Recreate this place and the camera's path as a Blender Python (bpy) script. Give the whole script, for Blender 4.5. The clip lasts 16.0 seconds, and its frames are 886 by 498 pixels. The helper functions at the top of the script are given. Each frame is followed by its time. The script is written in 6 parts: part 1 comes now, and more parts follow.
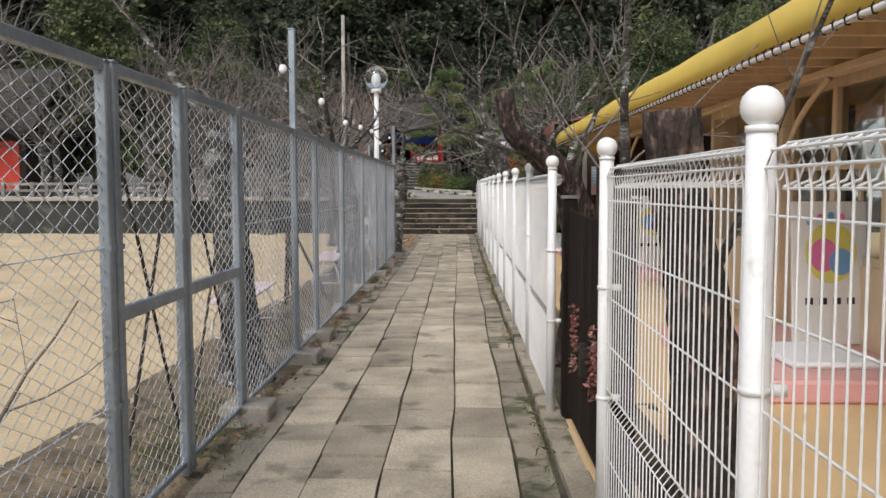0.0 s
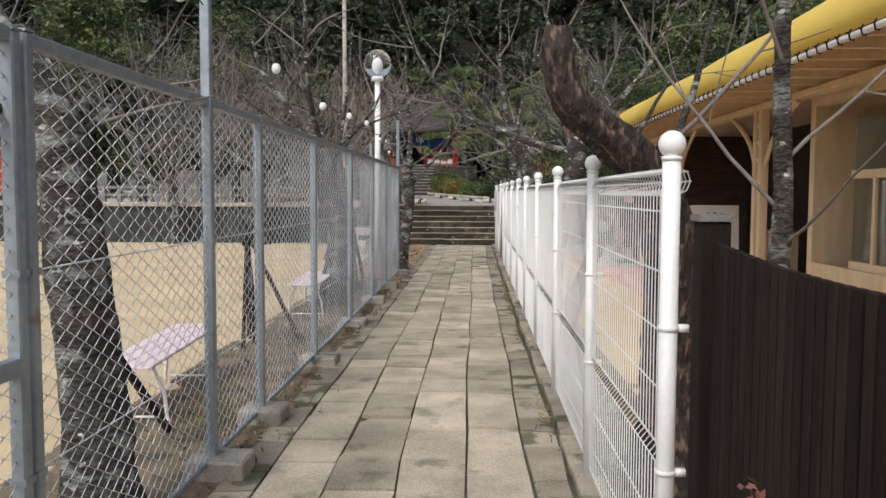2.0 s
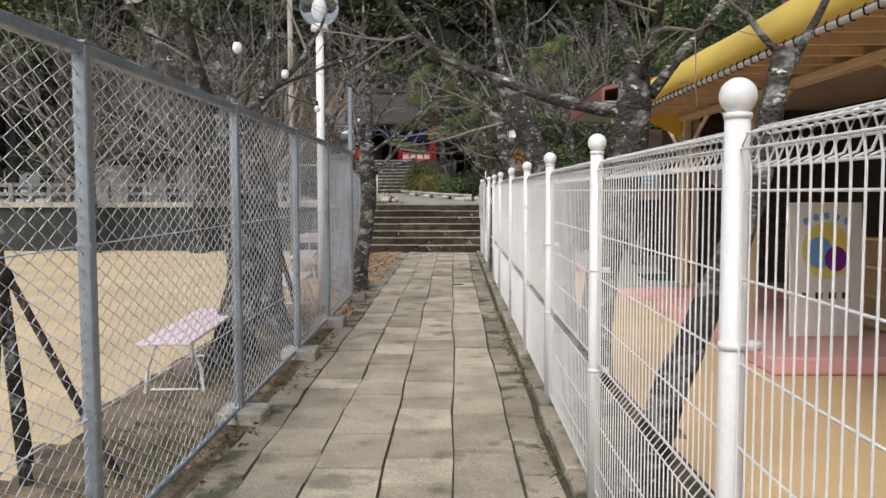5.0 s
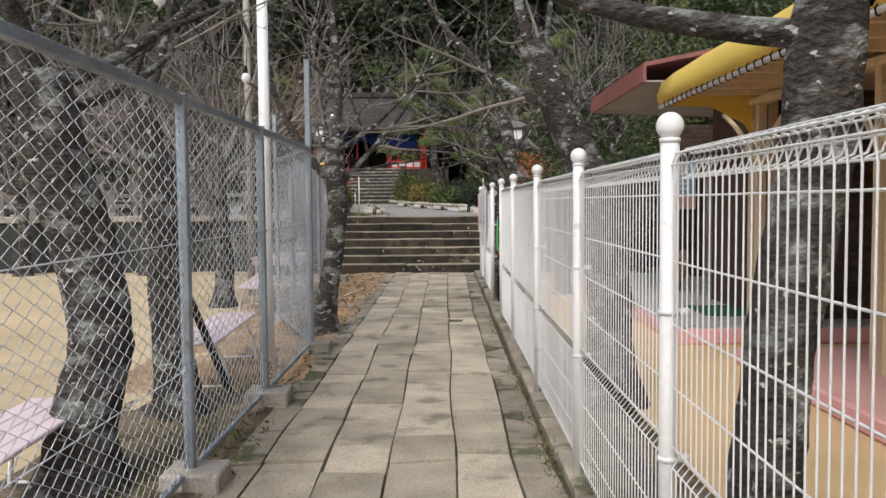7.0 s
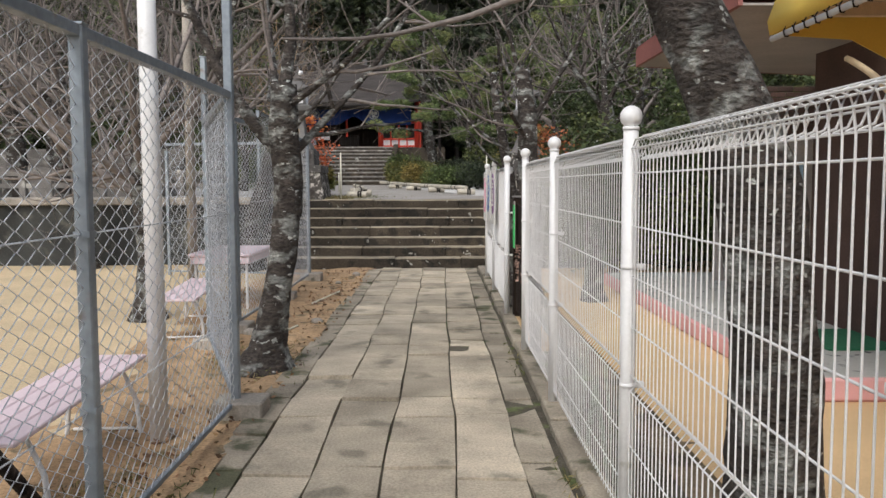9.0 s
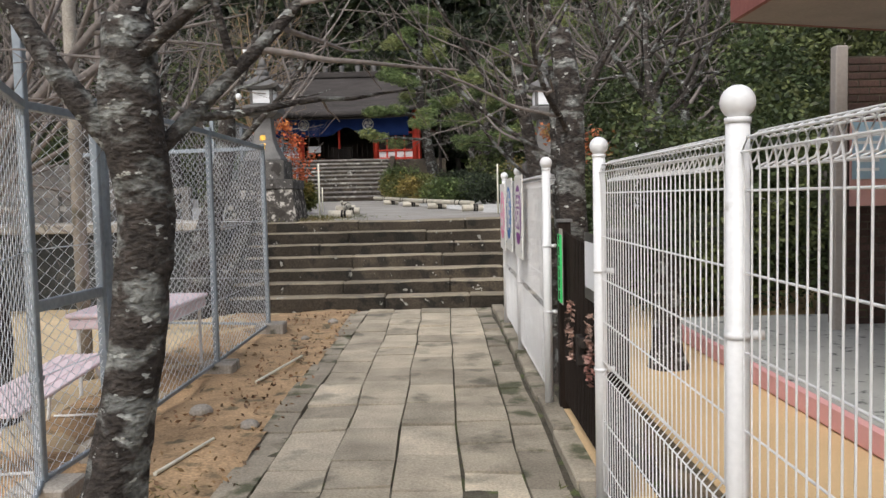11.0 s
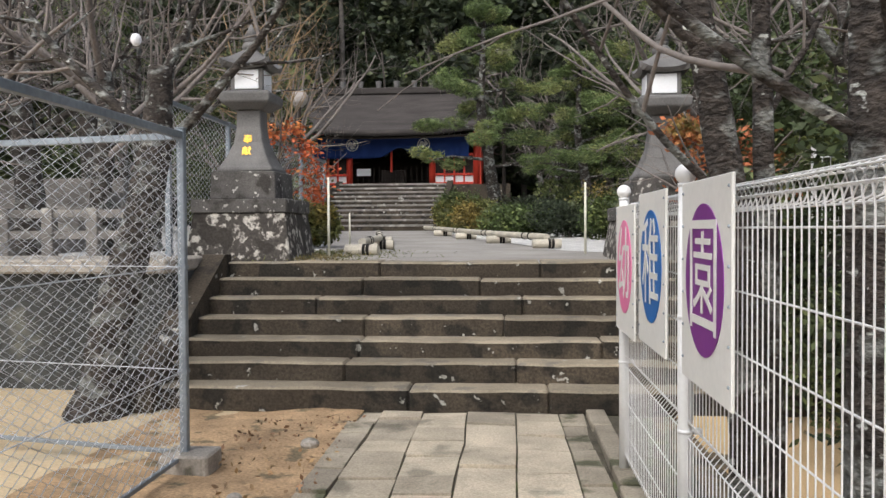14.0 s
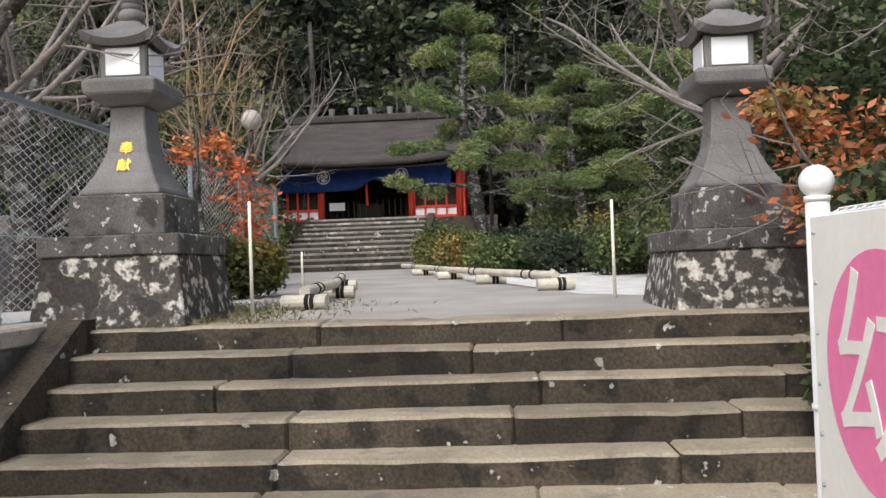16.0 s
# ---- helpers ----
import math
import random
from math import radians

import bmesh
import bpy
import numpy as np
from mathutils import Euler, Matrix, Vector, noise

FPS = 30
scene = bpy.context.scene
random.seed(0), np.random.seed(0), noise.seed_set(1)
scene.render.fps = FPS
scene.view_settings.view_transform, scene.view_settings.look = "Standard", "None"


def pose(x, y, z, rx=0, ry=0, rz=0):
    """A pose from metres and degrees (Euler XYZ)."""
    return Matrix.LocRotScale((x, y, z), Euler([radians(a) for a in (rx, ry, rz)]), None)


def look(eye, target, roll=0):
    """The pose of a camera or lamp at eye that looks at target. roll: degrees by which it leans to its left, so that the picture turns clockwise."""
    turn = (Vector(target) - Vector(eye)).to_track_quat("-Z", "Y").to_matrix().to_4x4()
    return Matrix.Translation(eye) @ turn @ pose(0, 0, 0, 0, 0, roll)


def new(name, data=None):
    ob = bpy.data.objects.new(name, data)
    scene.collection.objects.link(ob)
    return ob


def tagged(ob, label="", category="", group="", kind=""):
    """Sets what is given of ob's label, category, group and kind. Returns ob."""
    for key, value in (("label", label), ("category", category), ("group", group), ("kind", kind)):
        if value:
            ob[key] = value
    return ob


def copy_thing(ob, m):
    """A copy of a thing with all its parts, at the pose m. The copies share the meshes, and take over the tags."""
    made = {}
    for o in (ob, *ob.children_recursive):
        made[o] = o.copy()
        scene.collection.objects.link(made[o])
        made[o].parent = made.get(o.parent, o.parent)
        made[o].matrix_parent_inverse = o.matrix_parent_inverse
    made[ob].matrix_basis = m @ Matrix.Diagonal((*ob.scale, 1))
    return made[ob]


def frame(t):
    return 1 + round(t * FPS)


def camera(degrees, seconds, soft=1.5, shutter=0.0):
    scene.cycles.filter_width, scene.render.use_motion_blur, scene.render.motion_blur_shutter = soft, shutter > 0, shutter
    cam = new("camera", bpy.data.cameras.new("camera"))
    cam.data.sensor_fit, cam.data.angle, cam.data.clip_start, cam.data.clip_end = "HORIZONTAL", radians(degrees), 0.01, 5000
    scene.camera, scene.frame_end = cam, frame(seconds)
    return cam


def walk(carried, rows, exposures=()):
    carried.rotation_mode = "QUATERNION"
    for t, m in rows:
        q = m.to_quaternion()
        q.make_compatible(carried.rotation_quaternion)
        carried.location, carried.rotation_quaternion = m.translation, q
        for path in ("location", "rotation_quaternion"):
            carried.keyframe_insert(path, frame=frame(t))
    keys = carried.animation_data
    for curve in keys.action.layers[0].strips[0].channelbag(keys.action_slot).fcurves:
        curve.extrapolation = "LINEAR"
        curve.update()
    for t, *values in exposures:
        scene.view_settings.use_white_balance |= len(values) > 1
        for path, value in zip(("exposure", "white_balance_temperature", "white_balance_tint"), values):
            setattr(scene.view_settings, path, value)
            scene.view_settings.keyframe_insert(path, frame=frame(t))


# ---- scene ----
cam = camera(57.0, 16.0)
PATH = [
    (0, (0.427, 0.834, 1.547), (0.388, 2.828, 1.399), -0.1),
    (0.5, (0.393, 1.579, 1.533), (0.351, 3.573, 1.382), 0.0),
    (1, (0.437, 2.291, 1.542), (0.378, 4.285, 1.397), -0.1),
    (1.5, (0.408, 2.974, 1.538), (0.324, 4.966, 1.38), -0.1),
    (2, (0.421, 3.667, 1.561), (0.345, 5.661, 1.426), 0.2),
    (2.5, (0.402, 4.387, 1.527), (0.401, 6.385, 1.445), 1.1),
    (3, (0.433, 5.084, 1.537), (0.432, 7.082, 1.447), 0.8),
    (3.5, (0.382, 5.771, 1.518), (0.361, 7.767, 1.399), 0.4),
    (3.7, (0.398, 6.056, 1.503), (0.355, 8.051, 1.361), 0.1),
    (5.8, (0.372, 9.163, 1.509), (0.378, 11.16, 1.385), 0.1),
    (6, (0.38, 9.484, 1.531), (0.4, 11.481, 1.423), 0.4),
    (6.5, (0.368, 10.279, 1.502), (0.367, 12.276, 1.407), 0.5),
    (7, (0.336, 11.004, 1.501), (0.331, 13.001, 1.388), -0.5),
    (7.5, (0.236, 11.725, 1.476), (0.246, 13.721, 1.358), -0.6),
    (8, (0.294, 12.492, 1.486), (0.297, 14.486, 1.332), -0.1),
    (8.2, (0.296, 12.806, 1.462), (0.304, 14.801, 1.314), -0.0),
    (10.3, (0.302, 16.274, 1.525), (0.302, 18.266, 1.349), -0.5),
    (10.5, (0.287, 16.632, 1.521), (0.286, 18.626, 1.362), -0.5),
    (11, (0.299, 17.382, 1.527), (0.301, 19.378, 1.402), -1.3),
    (11.5, (0.285, 18.053, 1.528), (0.282, 20.049, 1.399), -1.1),
    (12, (0.333, 18.853, 1.515), (0.296, 20.85, 1.398), -0.8),
    (12.5, (0.337, 19.571, 1.504), (0.291, 21.568, 1.4), 0.1),
    (13, (0.362, 20.304, 1.512), (0.292, 22.301, 1.413), -0.2),
    (13.5, (0.353, 21.057, 1.532), (0.236, 23.052, 1.452), -0.5),
    (14, (0.303, 21.852, 1.543), (0.153, 23.846, 1.493), -0.3),
    (14.5, (0.276, 22.589, 1.555), (0.131, 24.584, 1.539), -0.2),
    (15, (0.243, 23.36, 1.547), (0.165, 25.358, 1.515), -0.6),
    (15.5, (0.238, 24.132, 1.567), (0.179, 26.131, 1.537), -0.9),
    (16, (0.186, 24.84, 1.584), (0.074, 26.836, 1.621), -2.0),
]
walk(cam, [(t, look(eye, target, roll)) for t, eye, target, roll in PATH],
     [(0, 0.14), (3, 0.24), (7, 0.22), (9, 0.24), (10.5, 0.27), (12, 0.42), (15, 0.52), (16, 0.72)])

# ---- world and light ----
world = bpy.data.worlds.new("sky")
scene.world = world
world.use_nodes = True
wn = world.node_tree.nodes
sky = wn.new("ShaderNodeTexSky")
sky.sky_type, sky.sun_disc = "NISHITA", False
sky.sun_elevation, sky.sun_rotation = radians(48), radians(200)
sky.dust_density, sky.air_density, sky.ozone_density = 3.0, 1.0, 1.0
wn["Background"].inputs["Strength"].default_value = 0.15
desat = wn.new("ShaderNodeHueSaturation")
desat.inputs["Saturation"].default_value = 0.5
world.node_tree.links.new(sky.outputs[0], desat.inputs["Color"])
world.node_tree.links.new(desat.outputs[0], wn["Background"].inputs["Color"])
sun_data = bpy.data.lights.new("sun", "SUN")
sun_data.energy, sun_data.angle, sun_data.color = 1.2, radians(25), (1.0, 0.98, 0.95)
sun = new("sun", sun_data)
sun.matrix_world = look((0, 0, 0), (0.25, 0.62, -0.85))


# ---- materials ----
def material(name, rgb, rough=0.7, metal=0.0, grain=40.0, vary=0.25, blot=3.0, blot_amount=0.25, bump=0.2, spec=0.4, rand=0.0,
             second=None, second_at=0.55, second_scale=6.0, stretch=(1, 1, 1), island=False, third=None, third_at=0.66, third_scale=9.0):
    """A surface with fine grain, larger blotches, an optional second colour in patches, and relief."""
    m = bpy.data.materials.new(name)
    m.use_nodes = True
    nt = m.node_tree
    n, li = nt.nodes, nt.links
    b = n["Principled BSDF"]
    b.inputs["Roughness"].default_value, b.inputs["Metallic"].default_value = rough, metal
    b.inputs["Specular IOR Level"].default_value = spec
    co = n.new("ShaderNodeTexCoord")
    mp = n.new("ShaderNodeMapping")
    mp.inputs["Scale"].default_value = stretch
    geo = n.new("ShaderNodeNewGeometry")
    li.new(geo.outputs["Position"], mp.inputs["Vector"])

    def tex(scale, detail=4.0):
        t = n.new("ShaderNodeTexNoise")
        t.inputs["Scale"].default_value, t.inputs["Detail"].default_value = scale, detail
        li.new(mp.outputs[0], t.inputs["Vector"])
        return t.outputs["Fac"]

    def scaled(out, low, high):
        r = n.new("ShaderNodeMapRange")
        r.inputs["From Min"].default_value, r.inputs["From Max"].default_value = 0.3, 0.7
        r.inputs["To Min"].default_value, r.inputs["To Max"].default_value = low, high
        li.new(out, r.inputs["Value"])
        return r.outputs[0]

    def times(a, c):
        x = n.new("ShaderNodeMath")
        x.operation = "MULTIPLY"
        li.new(a, x.inputs[0])
        li.new(c, x.inputs[1])
        return x.outputs[0]

    fine = tex(grain)
    value = times(scaled(fine, 1 - vary, 1 + vary), scaled(tex(blot, 6), 1 - blot_amount, 1 + blot_amount))
    if rand or island:
        if island:
            src = geo.outputs["Random Per Island"]
        else:
            src = n.new("ShaderNodeObjectInfo").outputs["Random"]
        r = n.new("ShaderNodeMapRange")
        r.inputs["To Min"].default_value, r.inputs["To Max"].default_value = 1 - rand, 1 + rand
        li.new(src, r.inputs["Value"])
        value = times(value, r.outputs[0])
    base = n.new("ShaderNodeRGB")
    base.outputs[0].default_value = (*rgb, 1)
    colour = base.outputs[0]
    if second:
        other = n.new("ShaderNodeRGB")
        other.outputs[0].default_value = (*second, 1)
        ramp = n.new("ShaderNodeMapRange")
        ramp.inputs["From Min"].default_value, ramp.inputs["From Max"].default_value = second_at, second_at + 0.09
        li.new(tex(second_scale, 8), ramp.inputs["Value"])
        mix = n.new("ShaderNodeMix")
        mix.data_type = "RGBA"
        li.new(ramp.outputs[0], mix.inputs["Factor"])
        li.new(colour, mix.inputs[6])
        li.new(other.outputs[0], mix.inputs[7])
        colour = mix.outputs[2]
    if third:
        other = n.new("ShaderNodeRGB")
        other.outputs[0].default_value = (*third, 1)
        ramp = n.new("ShaderNodeMapRange")
        ramp.inputs["From Min"].default_value, ramp.inputs["From Max"].default_value = third_at, third_at + 0.03
        li.new(tex(third_scale, 3), ramp.inputs["Value"])
        mix = n.new("ShaderNodeMix")
        mix.data_type = "RGBA"
        li.new(ramp.outputs[0], mix.inputs["Factor"])
        li.new(colour, mix.inputs[6])
        li.new(other.outputs[0], mix.inputs[7])
        colour = mix.outputs[2]
    mul = n.new("ShaderNodeVectorMath")
    mul.operation = "SCALE"
    li.new(colour, mul.inputs[0])
    li.new(value, mul.inputs["Scale"])
    li.new(mul.outputs[0], b.inputs["Base Color"])
    if bump:
        bp = n.new("ShaderNodeBump")
        bp.inputs["Strength"].default_value, bp.inputs["Distance"].default_value = bump, 0.03 if bump > 1.2 else 0.01
        li.new(fine, bp.inputs["Height"])
        li.new(bp.outputs[0], b.inputs["Normal"])
    return m


def leaf_material(name, rgb, rand=0.65, through_light=0.28, tint=None):
    """Leaves: each one its own shade, with some light coming through."""
    m = material(name, rgb, rough=0.55, grain=8, vary=0.2, blot=0.6, blot_amount=0.25, bump=0, rand=rand, island=True,
                 second=tint, second_scale=1.2, second_at=0.5)
    nt = m.node_tree
    b = nt.nodes["Principled BSDF"]
    tr = nt.nodes.new("ShaderNodeBsdfTranslucent")
    mx = nt.nodes.new("ShaderNodeMixShader")
    mx.inputs[0].default_value = through_light
    nt.links.new(b.inputs["Base Color"].links[0].from_socket, tr.inputs["Color"])
    nt.links.new(b.outputs[0], mx.inputs[1])
    nt.links.new(tr.outputs[0], mx.inputs[2])
    nt.links.new(mx.outputs[0], nt.nodes["Material Output"].inputs["Surface"])
    return m


M_GALV = material("galvanised steel", (0.30, 0.34, 0.38), 0.5, 0.6, 30, 0.12, 2.5, 0.2, 0.05, second=(0.22, 0.17, 0.13), second_at=0.67, second_scale=5)
M_WIRE = material("galvanised wire", (0.66, 0.69, 0.74), 0.5, 0.15, 60, 0.2, 2, 0.25, 0)
M_WHITE = material("white coated steel", (0.80, 0.80, 0.80), 0.4, 0, 60, 0.04, 2.5, 0.06, 0.03, second=(0.55, 0.54, 0.50), second_at=0.66, second_scale=9)
M_SLAB = material("sandstone paving", (0.42, 0.365, 0.28), 0.9, 0, 70, 0.22, 2.2, 0.28, 0.7, rand=0.24, second=(0.24, 0.215, 0.165), second_at=0.58, second_scale=2.6, third=(0.22, 0.19, 0.15), third_at=0.82, third_scale=5)
M_SLAB_EDGE = material("dark mossy edge slabs", (0.31, 0.27, 0.21), 0.95, 0, 70, 0.22, 2.2, 0.3, 0.6, rand=0.2, second=(0.10, 0.10, 0.06), second_at=0.54, second_scale=3)
M_VERGE = material("dark leafy soil", (0.19, 0.145, 0.095), 1, 0, 50, 0.35, 3, 0.35, 0.9, second=(0.09, 0.075, 0.05), second_at=0.52, second_scale=4)
M_JOINT = material("soil in the joints", (0.085, 0.075, 0.055), 1, 0, 60, 0.3, 5, 0.35, 0.8, second=(0.10, 0.12, 0.045), second_at=0.56, second_scale=4)
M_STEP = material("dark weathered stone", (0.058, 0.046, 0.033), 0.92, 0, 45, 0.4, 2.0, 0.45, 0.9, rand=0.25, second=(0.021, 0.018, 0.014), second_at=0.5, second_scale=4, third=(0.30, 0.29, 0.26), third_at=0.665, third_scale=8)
# paler than M_STEP for wear and for sky light painted into the treads
M_TREAD = material("worn skylit step treads", (0.265, 0.225, 0.165), 0.92, 0, 55, 0.2, 2.0, 0.3, 0.6, rand=0.15, second=(0.17, 0.15, 0.12), second_at=0.56, second_scale=4, third=(0.42, 0.40, 0.36), third_at=0.7, third_scale=8)
M_CONC = material("concrete", (0.34, 0.31, 0.27), 0.9, 0, 60, 0.2, 4, 0.25, 0.4, rand=0.15, second=(0.15, 0.14, 0.11), second_at=0.58)
M_SAND = material("sandy yard", (0.56, 0.44, 0.28), 1, 0, 45, 0.12, 0.8, 0.14, 0.4, second=(0.45, 0.38, 0.27), second_at=0.6, second_scale=1.2)
M_DIRT = material("trodden soil", (0.40, 0.27, 0.155), 1, 0, 50, 0.3, 3, 0.3, 0.8, second=(0.16, 0.125, 0.075), second_at=0.56, second_scale=5)
M_TAN = material("tan rubber paving", (0.66, 0.47, 0.26), 0.85, 0, 120, 0.1, 1.2, 0.08, 0.2)
M_PINK = material("pink rubber paving", (0.72, 0.42, 0.38), 0.85, 0, 120, 0.1, 1.2, 0.08, 0.2)
M_PINK2 = material("pink kerb", (0.74, 0.40, 0.39), 0.8, 0, 120, 0.1, 1.5, 0.1, 0.2)
M_YELLOW = material("yellow canvas", (0.90, 0.70, 0.16), 0.55, 0, 90, 0.04, 1.0, 0.1, 0.1)
M_CREAM = material("cream timber", (0.74, 0.58, 0.38), 0.6, 0, 40, 0.08, 2, 0.1, 0.1, stretch=(6, 6, 1))
M_BROWN = material("dark brown boards", (0.02, 0.014, 0.011), 0.85, 0, 60, 0.25, 4, 0.3, 0.2, spec=0.15, rand=0.3, stretch=(8, 8, 1))
M_BARK = material("cherry bark", (0.055, 0.046, 0.04), 0.95, 0, 28, 0.5, 6, 0.4, 1.4, second=(0.21, 0.215, 0.20), second_at=0.52, second_scale=5, stretch=(1, 1, 1.8), third=(0.42, 0.43, 0.40), third_at=0.64, third_scale=13)
M_TWIG = material("grey twigs", (0.19, 0.165, 0.15), 0.9, 0, 25, 0.25, 2, 0.3, 0.3)
M_DEADWOOD = material("broken dead wood", (0.040, 0.029, 0.024), 0.95, 0, 18, 0.6, 4, 0.4, 1.5, second=(0.15, 0.105, 0.085), second_at=0.54, second_scale=15, stretch=(1.6, 1.6, 0.7))
M_STONE = material("dark lantern granite", (0.16, 0.155, 0.15), 0.8, 0, 80, 0.2, 3, 0.25, 0.4)
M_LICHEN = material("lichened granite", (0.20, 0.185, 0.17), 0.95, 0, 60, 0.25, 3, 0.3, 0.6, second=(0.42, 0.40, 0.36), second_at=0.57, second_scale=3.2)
M_PLINTH = material("stained plinth stone", (0.07, 0.062, 0.055), 0.95, 0, 40, 0.3, 3, 0.3, 0.7, second=(0.50, 0.47, 0.42), second_at=0.51, second_scale=12, third=(0.04, 0.035, 0.03), third_at=0.56, third_scale=3)
M_SPECK = material("speckled lantern granite", (0.10, 0.094, 0.088), 0.92, 0, 60, 0.3, 3, 0.35, 0.5, second=(0.045, 0.04, 0.036), second_at=0.54, second_scale=4, third=(0.45, 0.43, 0.40), third_at=0.62, third_scale=14)
M_PAPER = material("white paper", (0.85, 0.86, 0.88), 0.7, 0, 40, 0.03, 2, 0.05, 0.02)
M_GRAVEL = material("pale gravel", (0.58, 0.57, 0.55), 1, 0, 90, 0.25, 3, 0.15, 0.8)
M_ASPH = material("pale worn paving", (0.33, 0.31, 0.285), 0.95, 0, 90, 0.15, 1.2, 0.18, 0.5)
M_WALL = material("mossy retaining wall", (0.045, 0.047, 0.045), 0.95, 0, 30, 0.25, 1.5, 0.35, 0.8, second=(0.10, 0.10, 0.085), second_at=0.58, second_scale=3)
M_ROOF = material("cypress bark roof", (0.055, 0.048, 0.045), 0.95, 0, 20, 0.25, 1.0, 0.25, 0.8, stretch=(1, 4, 4))
M_RED = material("vermilion paint", (0.62, 0.055, 0.03), 0.5, 0, 40, 0.06, 2, 0.12, 0.05)
M_NAVY = material("navy curtain", (0.016, 0.045, 0.19), 0.85, 0, 90, 0.08, 1.2, 0.15, 0.1)
# near black; on room walls the colour holds the indoor shade
M_DARKIN = material("near-black timber and room shade", (0.03, 0.022, 0.018), 0.8, 0, 30, 0.3, 2, 0.3, 0.2)
M_REDROOF = material("faded red roof sheet", (0.27, 0.105, 0.09), 0.6, 0, 30, 0.12, 1.5, 0.2, 0.1)
M_SOFFIT = material("pale soffit board", (0.40, 0.36, 0.33), 0.8, 0, 30, 0.08, 2, 0.12, 0.1)
M_BRICK = material("dark brown brick", (0.085, 0.05, 0.04), 0.8, 0, 60, 0.25, 3, 0.2, 0.4, rand=0.3)
M_BAMBOO = material("weathered bamboo", (0.50, 0.46, 0.38), 0.6, 0, 40, 0.15, 4, 0.2, 0.1)
M_ROPE = material("black palm rope", (0.015, 0.013, 0.012), 0.95, 0, 90, 0.3, 4, 0.2, 0.5)
M_GREENPOLE = material("pale new bamboo", (0.74, 0.72, 0.60), 0.5, 0, 40, 0.08, 4, 0.1, 0.05)
M_LEAF_DARK = leaf_material("dark evergreen leaves", (0.042, 0.056, 0.032), tint=(0.085, 0.10, 0.05))
M_LEAF_MID = leaf_material("green camphor leaves", (0.085, 0.12, 0.04), tint=(0.15, 0.18, 0.06))
M_LEAF_PINE = leaf_material("pine needles", (0.15, 0.205, 0.075), tint=(0.24, 0.26, 0.10))
M_LEAF_SHRUB = leaf_material("clipped shrub leaves", (0.13, 0.14, 0.045), tint=(0.26, 0.20, 0.06))
M_LEAF_RED = leaf_material("red autumn maple leaves", (0.60, 0.15, 0.06), tint=(0.66, 0.27, 0.09))
M_LEAF_TAN = leaf_material("pale winter twigs and leaves", (0.26, 0.18, 0.10))
M_GRASS = leaf_material("yellow green grass", (0.13, 0.14, 0.045), tint=(0.25, 0.20, 0.09))
M_DRY = leaf_material("dry fallen leaves", (0.20, 0.11, 0.06), tint=(0.30, 0.2, 0.1), through_light=0.1)
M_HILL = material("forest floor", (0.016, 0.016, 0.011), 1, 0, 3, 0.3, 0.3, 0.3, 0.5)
M_TRUNKF = material("far tree trunks", (0.10, 0.09, 0.08), 0.95, 0, 8, 0.25, 1, 0.3, 0.5)


# ---- mesh helpers ----
def thing(name, label, category, group="", at=(0, 0, 0), kind=""):
    ob = new(name)
    ob.location = at
    ob.empty_display_size = 0.1
    return tagged(ob, label, category, group, kind)


def finish(name, bm, mat, smooth=False):
    me = bpy.data.meshes.new(name)
    bm.to_mesh(me)
    bm.free()
    me.materials.append(mat)
    if smooth:
        me.polygons.foreach_set("use_smooth", [True] * len(me.polygons))
    return me


def part(name, bm, mat, parent=None, label="", smooth=False, category="", kind="", group=""):
    ob = new(name, finish(name, bm, mat, smooth) if isinstance(bm, bmesh.types.BMesh) else bm)
    if parent:
        ob.parent = parent
        ob.matrix_parent_inverse = Matrix.Translation(-parent.location) if parent.parent is None else Matrix()
    return tagged(ob, label, category, group, kind)


def box(bm, x0, y0, z0, x1, y1, z1, bevel=0.0):
    made = bmesh.ops.create_cube(bm, size=1, matrix=Matrix.Translation(((x0 + x1) / 2, (y0 + y1) / 2, (z0 + z1) / 2))
                                 @ Matrix.Diagonal((abs(x1 - x0), abs(y1 - y0), abs(z1 - z0), 1)))
    if bevel:
        edges = list({e for v in made["verts"] for e in v.link_edges})
        bmesh.ops.bevel(bm, geom=edges, offset=bevel, segments=1, affect="EDGES")
    return bm


def boxed(*a, bevel=0.0):
    return box(bmesh.new(), *a, bevel=bevel)


def rod(bm, p, q, r0, r1=None, sides=8):
    """A tapered round bar from p to q."""
    p, q = Vector(p), Vector(q)
    r1 = r0 if r1 is None else r1
    d = q - p
    bmesh.ops.create_cone(bm, cap_ends=True, segments=sides, radius1=r0, radius2=r1, depth=d.length,
                          matrix=Matrix.Translation((p + q) / 2) @ d.to_track_quat("Z", "Y").to_matrix().to_4x4())
    return bm


def ball(bm, c, r, u=16, v=10, squash=1.0):
    bmesh.ops.create_uvsphere(bm, u_segments=u, v_segments=v, radius=r, matrix=Matrix.Translation(c) @ Matrix.Diagonal((1, 1, squash, 1)))
    return bm


def thicken(bm, t):
    """Gives a sheet its thickness."""
    bm.normal_update()
    bmesh.ops.solidify(bm, geom=bm.faces[:], thickness=t)


